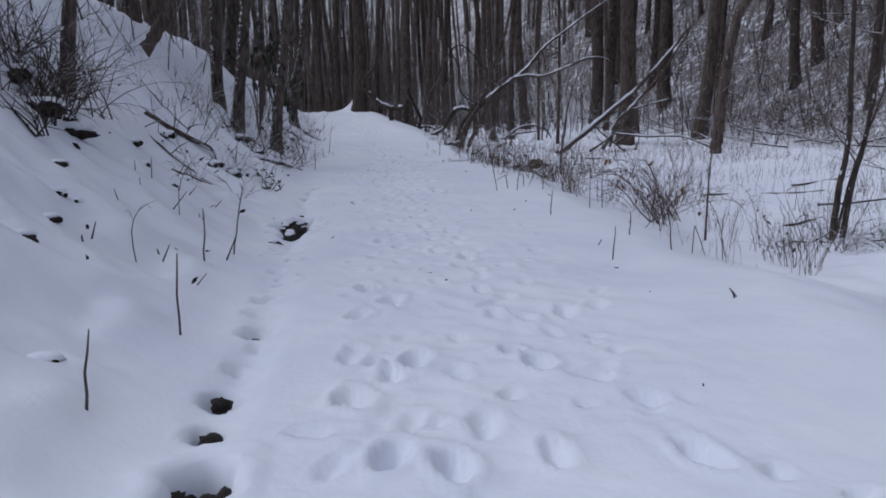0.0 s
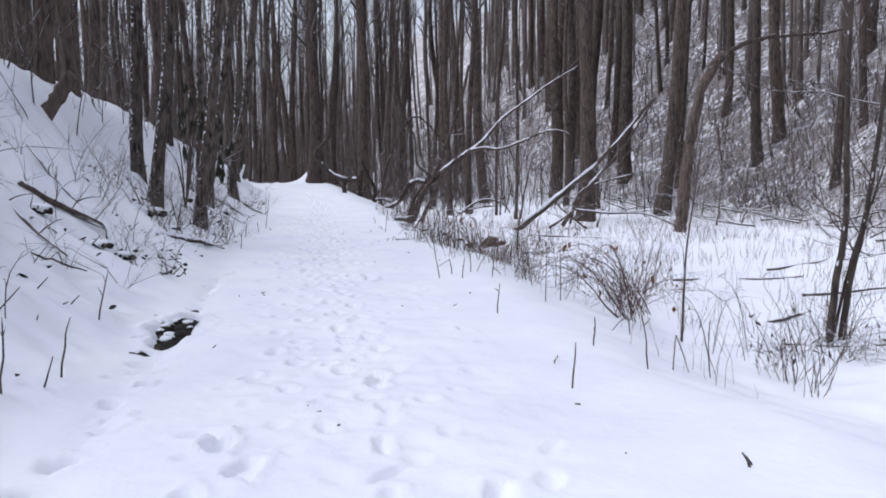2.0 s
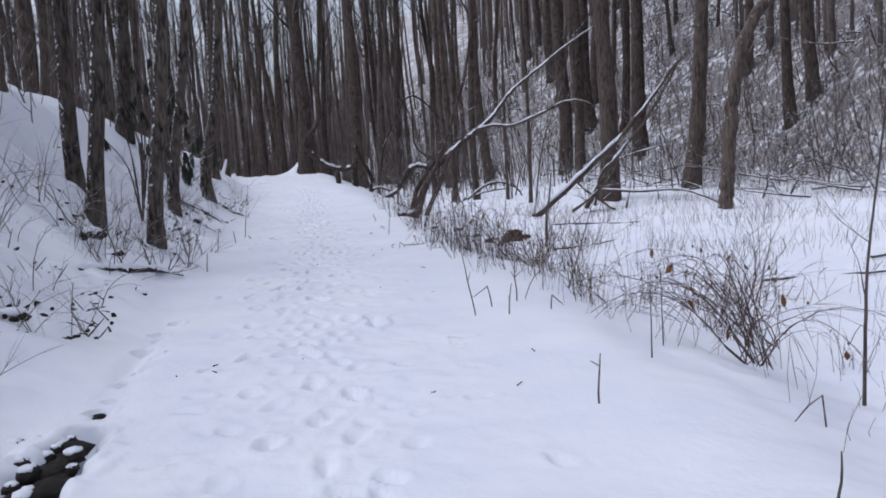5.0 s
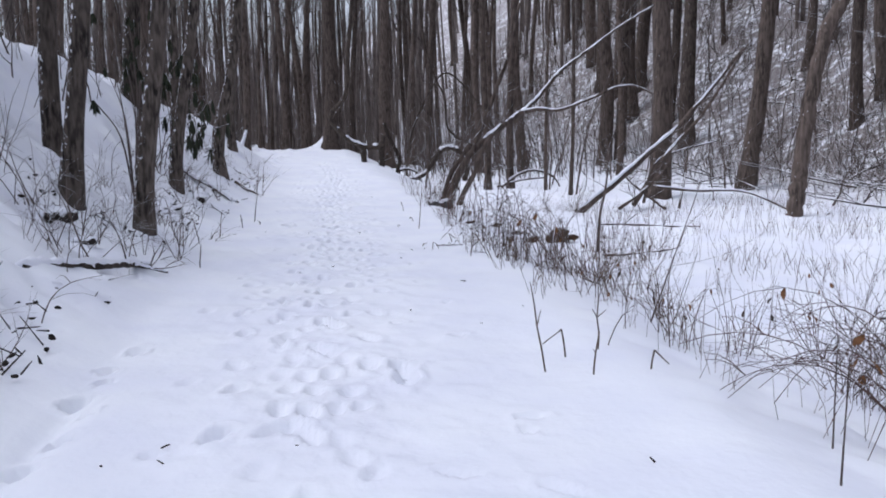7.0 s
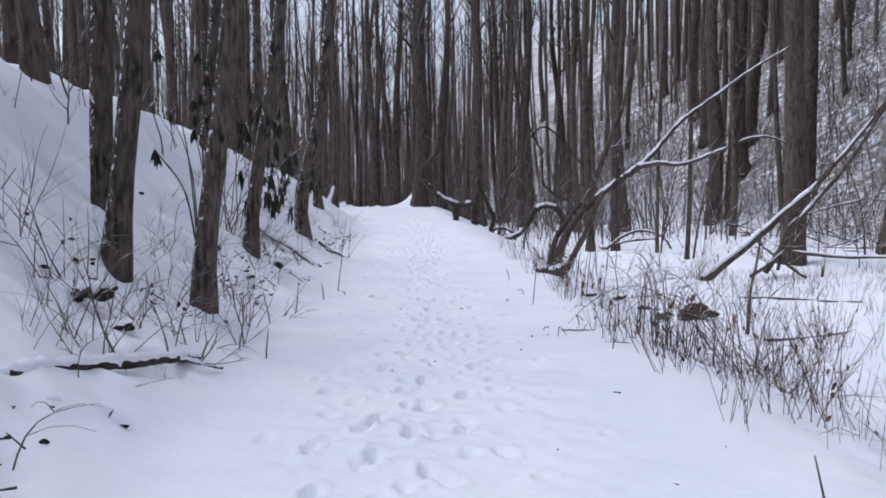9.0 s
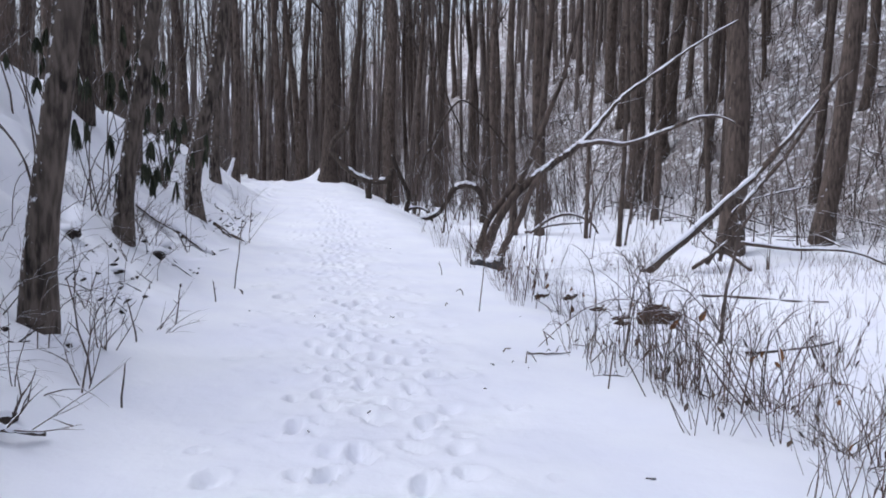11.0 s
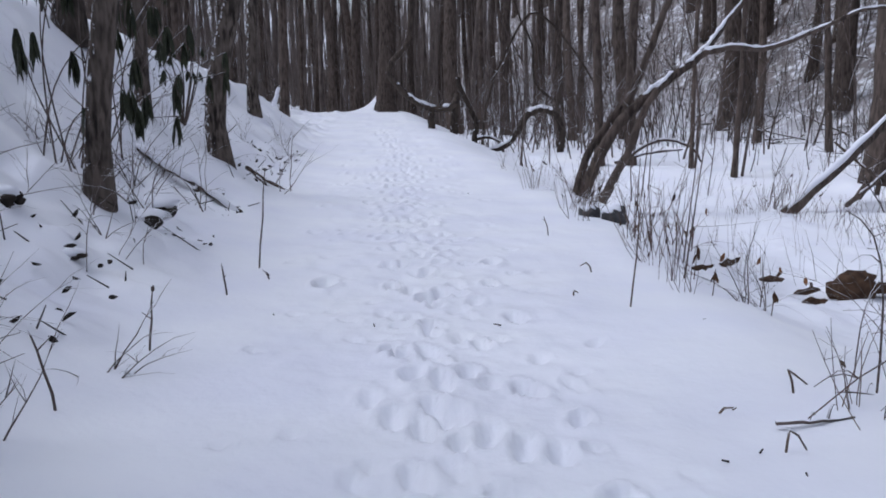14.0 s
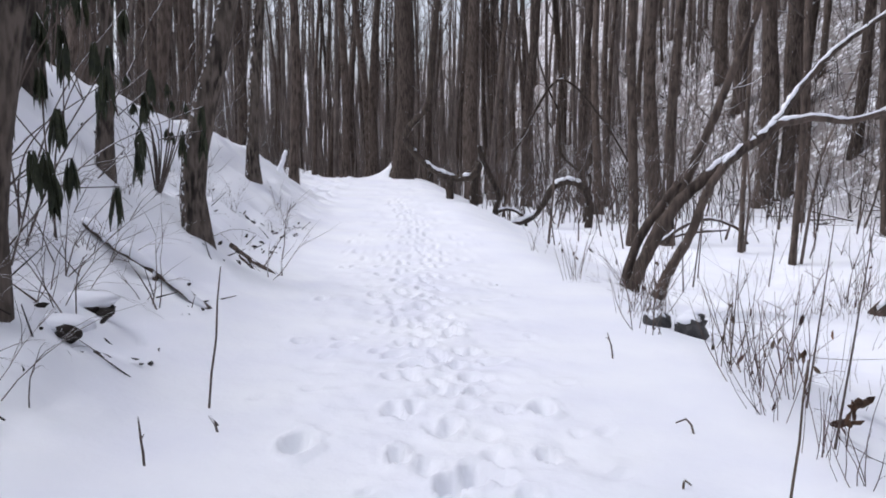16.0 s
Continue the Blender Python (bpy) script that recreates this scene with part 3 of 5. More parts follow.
for i in range(1100):
    # a dark thicket where the valley floor meets the hill
    x, y = rng.uniform(15.5, 25), rng.uniform(22, 46)
    limb(tall, rng, (x, y, ground_z(x, y) - 0.1), (rng.uniform(-0.8, 0.8), rng.uniform(-0.6, 0.6), 1), rng.uniform(0.8, 2.4), rng.uniform(0.006, 0.014), 2, 3, 0.0, 3)
for i in range(260):
    # thin many-stemmed growth behind the vine
    x, y = rng.uniform(3.5, 13), rng.uniform(47.5, 62)
    limb(tall, rng, (x, y, ground_z(x, y) - 0.1), (rng.uniform(-0.4, 0.4), rng.uniform(-0.3, 0.3), 1), rng.uniform(1.0, 3.8), rng.uniform(0.01, 0.024), 1, 4, 0.12, 4)
tagged(part("hillside_saplings", tall, twig), "slender dark saplings over the snowy hillside", "saplings", kind="stuff")
tagged(part("undergrowth", brush, brush_twig), "tangled snowy saplings and brush under the trees", "undergrowth", kind="stuff")


# ---- the split tree that leans over the valley side of the road ----
def limb_thing(name, x, y, z, label, category, runs, mat=bark, snow=0.8, seed=1, twigs=0, group="", fat=1.0):
    """A thing of bent limbs: runs of (part name, points, radius at foot, radius at tip), with snow along them; points in the world."""
    rng = random.Random(seed)
    t = thing(name, x, y, z, label, category, group)
    off = Vector((x, y, z))
    for pname, pts, r0, r1 in runs:
        line = smooth_line([Vector(p) - off for p in pts], 7)
        n = len(line) - 1
        line = [p + Vector((rng.uniform(-1, 1), rng.uniform(-1, 1), rng.uniform(-1, 1))) * (0.12 * r0) for p in line]
        radii = [r0 + (r1 - r0) * i / n for i in range(n + 1)]
        g = Geo()
        g.tube(line, radii, 10, 0.08, rng)
        part(pname, g, mat, t)
        if snow:
            snow_on(t, line, radii, rng, snow, fat)
        for _ in range(twigs):
            i = rng.randint(n // 3, n)
            fine = Geo()
            limb(fine, rng, line[i], (rng.uniform(-1, 1), rng.uniform(-1, 1), rng.uniform(0, 1.2)), rng.uniform(0.4, 1.3), min(0.012, 0.6 * radii[i]), 1, 3, 0.1, 2)
            part("twig", fine, twig, t)
    return t


limb_thing("split_tree", 3.45, 31.2, ground_z(3.45, 31.2), "leaning many-stemmed tree with snow along its limbs", "tree", (
    ("stem", ((3.40, 31.2, -0.3), (3.68, 31.2, 0.4), (4.07, 31.2, 1.05), (4.55, 31.2, 1.5), (5.11, 31.2, 1.9), (5.55, 31.25, 2.23)), 0.095, 0.07),
    ("low_limb", ((5.5, 31.2, 2.2), (6.05, 31.2, 2.28), (6.6, 31.2, 2.25), (7.5, 31.2, 2.55), (8.27, 31.2, 2.86), (8.83, 31.2, 2.87), (9.3, 31.2, 2.65)), 0.06, 0.02),
    ("stem", ((3.72, 31.0, -0.3), (3.95, 31.0, 0.17), (4.22, 31.0, 0.66), (4.44, 31.02, 1.26), (4.8, 31.1, 1.72), (5.2, 31.2, 1.98)), 0.075, 0.05),
    ("stem", ((3.55, 31.6, -0.3), (3.92, 31.6, 0.69), (4.28, 31.6, 1.28), (4.63, 31.6, 2.11), (4.94, 31.6, 2.94), (5.28, 31.6, 3.83), (5.6, 31.7, 5.2)), 0.085, 0.04),
    ("high_limb", ((5.3, 31.3, 2.0), (5.9, 32.0, 2.35), (6.4, 32.7, 2.7), (7.07, 32.8, 3.42), (7.9, 32.9, 4.0), (8.9, 33.0, 4.7), (10.0, 33.0, 5.35)), 0.075, 0.025),
    ("stem", ((3.3, 31.3, -0.3), (3.55, 31.35, 0.5), (3.9, 31.4, 1.0), (4.15, 31.4, 1.35)), 0.07, 0.06)), bark, 0.95, 11, 5, fat=1.25)

limb_thing("leaning_log", 7.41, 31.5, ground_z(7.41, 31.5), "fallen pole propped on the trees, snow along its back", "log",
           (("log", ((7.2, 31.4, -0.66), (9.21, 32.3, 0.64), (11.12, 33.2, 1.99), (13.46, 34.2, 4.19)), 0.12, 0.05),), bark, 0.97, 12, 4, fat=1.35)
limb_thing("leaning_log", 9.5, 33.0, ground_z(9.5, 33.0), "thinner broken pole leaning in a heap of branches", "log",
           (("log", ((9.4, 32.9, -0.6), (10.74, 33.5, 0.99), (12.12, 34.0, 2.25), (13.77, 34.6, 4.36)), 0.075, 0.03),
            ("branch", ((9.6, 32.6, -0.5), (10.2, 33.3, 0.6), (11.2, 33.8, 1.0), (12.6, 34.0, 1.3)), 0.05, 0.02)), bark, 0.9, 13, 9, fat=1.3)
limb_thing("fallen_branch", 11.0, 30.7, ground_z(11.0, 30.7), "crooked fallen branch lying on the snow", "branch",
           (("branch", ((9.3, 31.0, 0.08), (10.5, 31.0, -0.06), (11.72, 30.5, -0.08), (12.73, 30.0, -0.55)), 0.05, 0.02),), bark, 0.9, 14, 4, fat=1.3)
limb_thing("fallen_branch", 8.8, 32.4, ground_z(8.8, 32.4), "broken branches heaped under the leaning poles", "branch",
           (("branch", ((8.6, 31.9, -0.6), (9.2, 32.2, -0.3), (10.0, 32.4, 0.3), (10.4, 32.4, 0.9)), 0.05, 0.02),
            ("branch", ((9.9, 31.6, -0.62), (9.4, 32.4, -0.1), (8.9, 33.0, 0.5)), 0.045, 0.02),
            ("branch", ((10.3, 31.6, -0.6), (11.0, 32.8, 0.4), (11.3, 33.4, 1.2)), 0.04, 0.015)), bark, 0.7, 15, 8)
limb_thing("fallen_branch", 8.2, 41.0, ground_z(8.2, 41.0), "snowy fallen branch arched over the brush", "branch",
           (("branch", ((6.9, 41.0, -0.5), (7.6, 41.0, 0.0), (8.3, 41.0, 0.15), (9.0, 41.0, -0.1), (9.3, 41.0, -0.5)), 0.06, 0.03),
            ("branch", ((6.8, 41.3, -0.5), (7.7, 41.2, -0.25), (8.8, 41.2, -0.15)), 0.05, 0.025)), bark, 0.95, 16, 7, fat=1.35)

# ---- the tree whose top is bent right over ----
limb_thing("bent_tree", 12.1, 28.55, ground_z(12.1, 28.55), "dark tree bent over at the top with snow on its arch", "tree", (
    ("trunk", ((12.08, 28.55, -1.0), (12.15, 28.55, -0.3), (12.25, 28.55, 0.68), (12.38, 28.55, 2.1), (12.58, 28.55, 3.2), (12.8, 28.55, 4.1), (13.3, 28.55, 4.95), (13.6, 28.55, 5.25)), 0.22, 0.15),
    ("bent_top", ((13.5, 28.55, 5.15), (14.3, 28.55, 5.6), (15.2, 28.55, 5.8), (16.0, 28.55, 5.88), (17.3, 28.55, 6.0), (18.2, 28.55, 6.2)), 0.09, 0.025)), bark, 0.45, 17, 3, fat=1.2)
limb_thing("snowy_stub", -3.3, 43.5, ground_z(-3.3, 43.5), "short leaning stub plastered with snow", "stub",
           (("stub", ((-3.4, 43.5, 0.8), (-3.3, 43.5, 1.35), (-3.1, 43.5, 1.9)), 0.12, 0.05),), snow_mat, 0, 18)

# ---- the wild vine that hangs in loops beside the road ----
limb_thing("wild_vine", 2.7, 46.7, ground_z(2.7, 46.7), "thick looping wild vine with snow along its bends", "vine", (
    ("vine_stem", ((1.6, 46.6, 11.5), (1.45, 46.5, 8.5), (1.32, 46.5, 6.69), (1.13, 46.5, 5.11), (1.01, 46.5, 3.48), (0.45, 46.5, 2.75), (0.31, 46.5, 2.3), (0.91, 46.5, 1.58), (1.71, 46.5, 1.13), (2.41, 46.5, 1.14), (2.71, 46.55, 1.54)), 0.09, 0.12),
    ("vine_stem", ((2.72, 46.9, 2.15), (2.76, 46.95, 1.9), (3.06, 47.0, 1.22), (3.37, 47.0, 0.52), (3.28, 47.0, -0.05), (3.53, 47.0, -0.42), (4.0, 47.0, -0.4), (4.53, 47.0, -0.17), (4.92, 47.0, 0.32), (5.23, 47.0, 0.82), (5.74, 47.0, 0.99), (6.25, 47.0, 0.73), (6.44, 47.0, 0.11), (6.39, 47.0, -0.6)), 0.08, 0.13),
    ("vine_stem", ((3.2, 47.2, -0.45), (3.29, 47.1, -0.1), (3.62, 47.1, 0.05), (4.09, 47.1, -0.06), (4.35, 47.1, -0.5)), 0.07, 0.05),
    ("post", ((2.5, 46.8, -0.5), (2.55, 46.8, 0.6), (2.66, 46.8, 1.6)), 0.17, 0.11),
    ("post", ((1.75, 46.4, 0.1), (1.72, 46.4, 0.7), (1.74, 46.45, 1.15)), 0.13, 0.12)), vine_bark, 0.95, 21, 6, fat=1.35)
limb_thing("wild_vine", 5.2, 50.0, ground_z(5.2, 50.0), "thin vine hanging in loops between the trees", "vine", (
    ("vine_stem", ((5.0, 50, 10), (4.9, 50, 6.5), (5.4, 50, 4.5), (5.9, 50, 3.4), (6.0, 50, 2.0), (6.6, 50.2, 1.4), (7.2, 50.4, 1.0), (7.0, 50.4, -0.6)), 0.03, 0.05),
    ("vine_stem", ((3.9, 50, -0.5), (4.2, 50, 1.5), (4.9, 50, 3.2), (6.0, 50, 4.6), (7.5, 50, 3.2), (8.6, 50, 1.5)), 0.06, 0.03)), vine_bark, 0.6, 22, 6)

# ---- the great tree at the brow of the road, snow plastered up its flared foot ----
tree(0.15, 60.2, 31, 0.48, 22, (0.035, 0), "large tree at the brow, its flared foot plastered with snow", bark, flare=0.55, sides=14)

# ---- logs, snags and stones ----
limb_thing("fallen_log", -2.4, 27.7, ground_z(-2.4, 27.7), "thin fallen log lying down the bank under snow", "log",
           (("log", ((-3.1, 27.95, 1.0), (-2.65, 27.8, 0.72), (-2.3, 27.7, 0.52), (-1.8, 27.5, 0.17)), 0.06, 0.045), ("stub", ((-2.35, 27.7, 0.52), (-2.33, 27.6, 0.3)), 0.03, 0.025)), bark, 1.0, 41, fat=2.2)
limb_thing("fallen_branch", -1.75, 30.4, ground_z(-1.75, 30.4), "forked dead branch half buried in snow", "branch",
           (("branch", ((-2.2, 30.7, 0.5), (-1.9, 30.5, 0.32), (-1.45, 30.2, 0.12)), 0.035, 0.02), ("branch", ((-2.0, 30.3, 0.4), (-1.7, 30.0, 0.2), (-1.4, 29.6, 0.08)), 0.03, 0.012)), bark, 0.7, 42, 2)
limb_thing("fallen_log", -1.9, 17.9, ground_z(-1.9, 17.9), "low fallen log along the bank's foot, thick with snow", "log",
           (("log", [(x, y, ground_z(x, y) + h) for x, y, h in ((-2.5, 16.2, 0.0), (-2.36, 16.7, 0.03), (-2.23, 17.1, 0.05), (-2.08, 17.6, 0.06), (-1.95, 18.1, 0.05), (-1.84, 18.5, 0.01))], 0.055, 0.035),
            ("branch", [(x, y, ground_z(x, y) + h) for x, y, h in ((-1.95, 18.1, 0.05), (-1.78, 18.2, 0.06), (-1.62, 18.35, 0.03))], 0.025, 0.012)), vine_bark, 1.0, 46, 3, fat=2.3)
limb_thing("broken_snag", -4.7, 18.6, ground_z(-4.7, 18.6), "short broken log end capped with snow on the bank", "log",
           (("log", ((-4.85, 18.6, 2.45), (-4.5, 18.6, 2.92), (-4.24, 18.6, 3.3)), 0.15, 0.13),), bark, 1.0, 43)
limb_thing("fallen_branch", -3.4, 14.0, ground_z(-3.4, 14.0), "rotten branch lying on the snowy bank", "branch",
           (("branch", ((-3.7, 13.75, 1.40), (-3.4, 14.0, 1.16), (-3.05, 14.4, 0.9)), 0.045, 0.035), ("branch", ((-3.1, 14.3, 0.95), (-2.85, 14.4, 0.8), (-2.75, 14.2, 0.62)), 0.03, 0.01)), bark, 0.92, 44, 3)


def stone_thing(name, x, y, lumps, label, category, mat, caps=True, seed=1, sink=0.0, group=""):
    """Stones or clods on the ground, each a part, with snow on top of each."""
    rng = random.Random(seed)
    z = ground_z(x, y) - sink
    t = thing(name, x, y, z, label, category, group)
    for dx, dy, dz, a, b, c in lumps:
        g = Geo()
        g.lump((dx, dy, dz), (a, b, c), rng, 0.32, 7, 11)
        piece = part("chunk", g, mat, t)
        if caps:
            s = Geo()
            s.lump((dx - 0.1 * a, dy + 0.15 * b, dz + 0.72 * c), (a * 0.8, b * 0.8, c * 0.45), rng, 0.12)
            part("snow_cap", s, snow_mat, piece, "cap of snow")
    return t


stone_thing("tree_stump", 5.06, 25.4, ((0, 0, 0.08, 0.22, 0.18, 0.19), (0.24, -0.05, 0.08, 0.13, 0.09, 0.06), (-0.2, 0.1, 0.04, 0.1, 0.1, 0.1)), "rotten brown stump end showing through the snow", "stump", rotten_wood, False, 51)
for i, (x, y, turn, size) in enumerate(((4.45, 25.3, 0.3, 0.3), (4.15, 25.5, -0.2, 0.22), (3.75, 25.7, 0.5, 0.25), (4.3, 24.9, 0.2, 0.2), (3.0, 24.6, 0.1, 0.14))):
    g, rg = Geo(), random.Random(60 + i)
    c, q = math.cos(turn), math.sin(turn)
    line = [Vector((size * u * c, size * u * q, 0.03 + 0.03 * rg.random())) for u in (-0.6, -0.35, -0.1, 0.2, 0.45, 0.6)]
    g.tube(line, (0.01, 0.03, 0.035, 0.03, 0.025, 0.008), 8, 0.35, rg)
    g.leaf(line[3], (rg.uniform(-1, 1), rg.uniform(-1, 1), 0.4), 0.12, 0.06, rg)
    ob = tagged(part("wood_scrap", g, rotten_wood), "dark scrap of rotten wood on snow", "dead wood", "wood scraps by the stump")
    ob.location = (x, y, ground_z(x, y) + 0.02)
stone_thing("mossy_stones", 2.85, 27.1, ((0, 0, 0.04, 0.17, 0.14, 0.13), (-0.22, 0.35, 0.03, 0.14, 0.12, 0.12), (0.1, 0.2, 0.06, 0.12, 0.1, 0.12)), "dark mossy stones half covered with snow", "stone", wet_stone, True, 52)
for i, (x, y, h) in enumerate(((3.5, 26.2, 0.28), (2.75, 24.1, 0.3), (2.6, 23.3, 0.22), (2.95, 23.0, 0.2), (3.1, 21.2, 0.25))):
    g, rg = Geo(), random.Random(160 + i)
    g.tube([(0, 0, -0.08), (0.02, 0, h * 0.5), (0.03, 0.01, h)], (0.005, 0.004, 0.003), 5)
    for k in range(5):
        g.leaf((0.03, 0.01, h * rg.uniform(0.75, 1.0)), (rg.uniform(-0.4, 0.4), rg.uniform(-0.4, 0.4), -1), rg.uniform(0.06, 0.1), rg.uniform(0.022, 0.035), rg, 0.8)
    ob = tagged(part("withered_plant", g, dead_leaf), "withered plant with curled dark leaves", "plant", "withered plants")
    ob.location = (x, y, ground_z(x, y))
# wet stones and litter in the gutter's open holes
rg = random.Random(54)
stone_thing("wet_leaf_bed", -1.27, 10.65, [(rg.uniform(-0.06, 0.04) - 0.01 * abs(k), 0.095 * k, -0.125 + 0.05 * rg.random(), rg.uniform(0.08, 0.13), rg.uniform(0.08, 0.13), rg.uniform(0.035, 0.06)) for k in range(-8, 8)], "wet black leaves and soil in an open hole", "wet soil", hollow_dark, False, 54)
rng = random.Random(3)
for i in range(18):
    x, y, size = -1.38 - rng.random() * 0.28, 9.4 + 2.1 * rng.random(), rng.uniform(0.03, 0.075)
    stone_thing("gutter_stone", x, y, ((0, 0, -0.03, size, size, size * 0.8),), "small dark stone with a cap of snow", "stone", hollow_dark, True, 140 + i, 0.02, "stones along the gutter")
for i in range(9):
    x, y, size = -1.2 - rng.random() * 0.2, 9.9 + 1.5 * rng.random(), rng.uniform(0.04, 0.075)
    stone_thing("gutter_stone", x, y, ((0, 0, -0.07, size, size * 1.2, size * 0.7),), "small dark stone with a cap of snow", "stone", hollow_dark, True, 170 + i, 0.0, "stones along the gutter")
stone_thing("wet_leaf_bed", -1.25, 3.42, [(rg.uniform(-0.12, 0.1), rg.uniform(-0.22, 0.2), -0.16 + 0.07 * rg.random(), rg.uniform(0.03, 0.07), rg.uniform(0.04, 0.08), rg.uniform(0.025, 0.05)) for _ in range(15)], "wet black leaves in a melted hole", "wet soil", hollow_dark, False, 55)
for i, (x, y, size) in enumerate(((-1.31, 4.02, 0.07), (-1.33, 4.52, 0.07), (-1.4, 9.5, 0.06), (-1.3, 11.85, 0.06), (-1.28, 5.7, 0.045), (-1.3, 6.6, 0.04))):
    stone_thing("wet_stone", x, y, ((0, 0, -0.075, size * 0.8, size * 0.9, size * 0.6),), "small wet stone sunk in the snow", "stone", hollow_dark, False, 70 + i, 0.0, "stones along the gutter")
# near-black lumps on the bank that stand for shade in its hollows, and for litter
for i, (x, y, size) in enumerate(((-3.6, 16.4, 0.13), (-3.36, 13.43, 0.12), (-2.76, 11.42, 0.08), (-2.7, 13.7, 0.12), (-2.45, 13.84, 0.1), (-2.15, 4.43, 0.07), (-2.83, 6.05, 0.09), (-3.06, 7.49, 0.08), (-3.73, 10.25, 0.1), (-2.91, 18.57, 0.17),
                                  (-2.24, 16.09, 0.1), (-2.29, 25.23, 0.16), (-2.43, 26.15, 0.17), (-2.43, 23.56, 0.08), (-3.06, 23.81, 0.14), (-2.5, 18.3, 0.1), (-2.1, 20.2, 0.1))):
    rg = random.Random(90 + i)
    st = stone_thing("bank_stone", x, y, [(rg.uniform(-1, 1) * size, rg.uniform(-0.6, 0.6) * size, rg.uniform(-0.3, 0.2) * size, size * rg.uniform(0.18, 0.5), size * rg.uniform(0.18, 0.45), size * rg.uniform(0.15, 0.38)) for _ in range(9)],
                     "dark lumps for shaded hollows and litter under a lip of snow", "stone", hollow_dark, False, 90 + i, 0.01, "stones on the bank")
    lip = Geo()
    lip.lump((-0.3 * size, 0.4 * size, 0.3 * size), (1.5 * size, 0.9 * size, 0.5 * size), rg, 0.14, 7, 12)
    part("snow_lip", lip, snow_mat, st, "overhanging lip of snow")

# dead leaves, clods and bits of twig too many to count
litter = Geo()
for i in range(900):
    cy = rng.uniform(6, 36)
    x, y = -1.75 - abs(rng.gauss(0, 1.2)), cy
    if x < -5.2 or vnoise(x / 0.8, y / 1.1, 61) < 0.12 or (y < 12 and rng.random() < 0.6):
        continue
    z = ground_z(x, y)
    if i % 8 == 0:
        litter.lump((x, y, z), (rng.uniform(0.015, 0.04), rng.uniform(0.015, 0.035), rng.uniform(0.01, 0.025)), rng, 0.35, 4, 6)
    elif i % 2:
        litter.leaf((x, y, z + 0.03), (rng.uniform(-1, 1), rng.uniform(-1, 1), rng.uniform(-0.5, 0.8)), rng.uniform(0.06, 0.12), rng.uniform(0.03, 0.05), rng)
    else:
        a, q = rng.uniform(0, 6.28), rng.uniform(0.08, 0.3)
        litter.tube([(x, y, z), (x + q * math.cos(a), y + q * math.sin(a), z + q * rng.uniform(0.1, 1.1))], (0.008, 0.004), 4)
tagged(part("bank_litter", litter, hollow_dark), "dark dead leaves and twig ends through the snow", "leaf litter", kind="stuff")

# ---- stalks and twigs that stand in the snow ----
def stalk_geo(seed, height, r=0.005, kind=0):
    rg, g = random.Random(seed), Geo()
    lean = Vector((rg.uniform(-0.25, 0.25), rg.uniform(-0.2, 0.2), 1))
    if kind == 1:      # snapped over
        top = Vector((rg.uniform(-0.1, 0.1), rg.uniform(-0.1, 0.1), height * 0.55))
        g.tube([(0, 0, -0.08), top * 0.5, top], (r, r, r * 0.9), 5)
        g.tube([top, top + Vector((rg.choice((-1, 1)) * height * 0.4, rg.uniform(-0.1, 0.1), -height * rg.uniform(0.1, 0.5)))], (r * 0.9, r * 0.6), 5)
        return g
    pts = [Vector((0, 0, -0.08))] + [lean * (height * u) + Vector((rg.uniform(-1, 1), rg.uniform(-1, 1), 0)) * (0.02 * height) for u in (0.25, 0.5, 0.75, 1)]
    g.tube(pts, [r, r, r * 0.9, r * 0.75, r * 0.5], 5)
    for _ in range(rg.randint(0, 2)):
        i = rg.randint(2, 3)
        w = Vector((rg.uniform(-1, 1), rg.uniform(-1, 1), rg.uniform(0.5, 1.2))).normalized()
        g.tube([pts[i], pts[i] + w * (height * 0.2)], (r * 0.6, r * 0.4), 4)
    if kind == 2:      # a withered head
        g.lump(pts[-1], (0.014, 0.014, 0.022), rg, 0.3, 4, 6)
    return g


rng = random.Random(31)
for i, (x, y, h, k) in enumerate(((1.78, 7.62, 0.3, 0), (1.93, 10.65, 0.32, 0), (2.40, 8.97, 0.28, 0), (2.63, 8.32, 0.45, 0), (1.82, 8.25, 0.12, 1), (1.81, 13.85, 0.62, 0), (2.1, 13.7, 0.3, 0), (2.34, 14.34, 0.5, 0), (2.55, 13.8, 0.3, 1),
                                  (2.05, 14.2, 0.4, 1), (1.81, 22.89, 0.75, 0), (1.85, 24.15, 0.12, 1), (1.81, 25.97, 0.22, 0), (1.47, 23.3, 0.05, 1), (2.15, 21.0, 0.25, 1), (1.64, 20.85, 0.05, 1))):
    g = stalk_geo(500 + i, h, 0.007, k)
    ob = tagged(part("dry_stalk", g, stalk), "single dry stalk poking out of the snow" if k == 0 else "snapped dry stalk bent down to the snow", "stalk", "stalks at the edge of the road")
    ob.location = (x, y, ground_z(x, y))
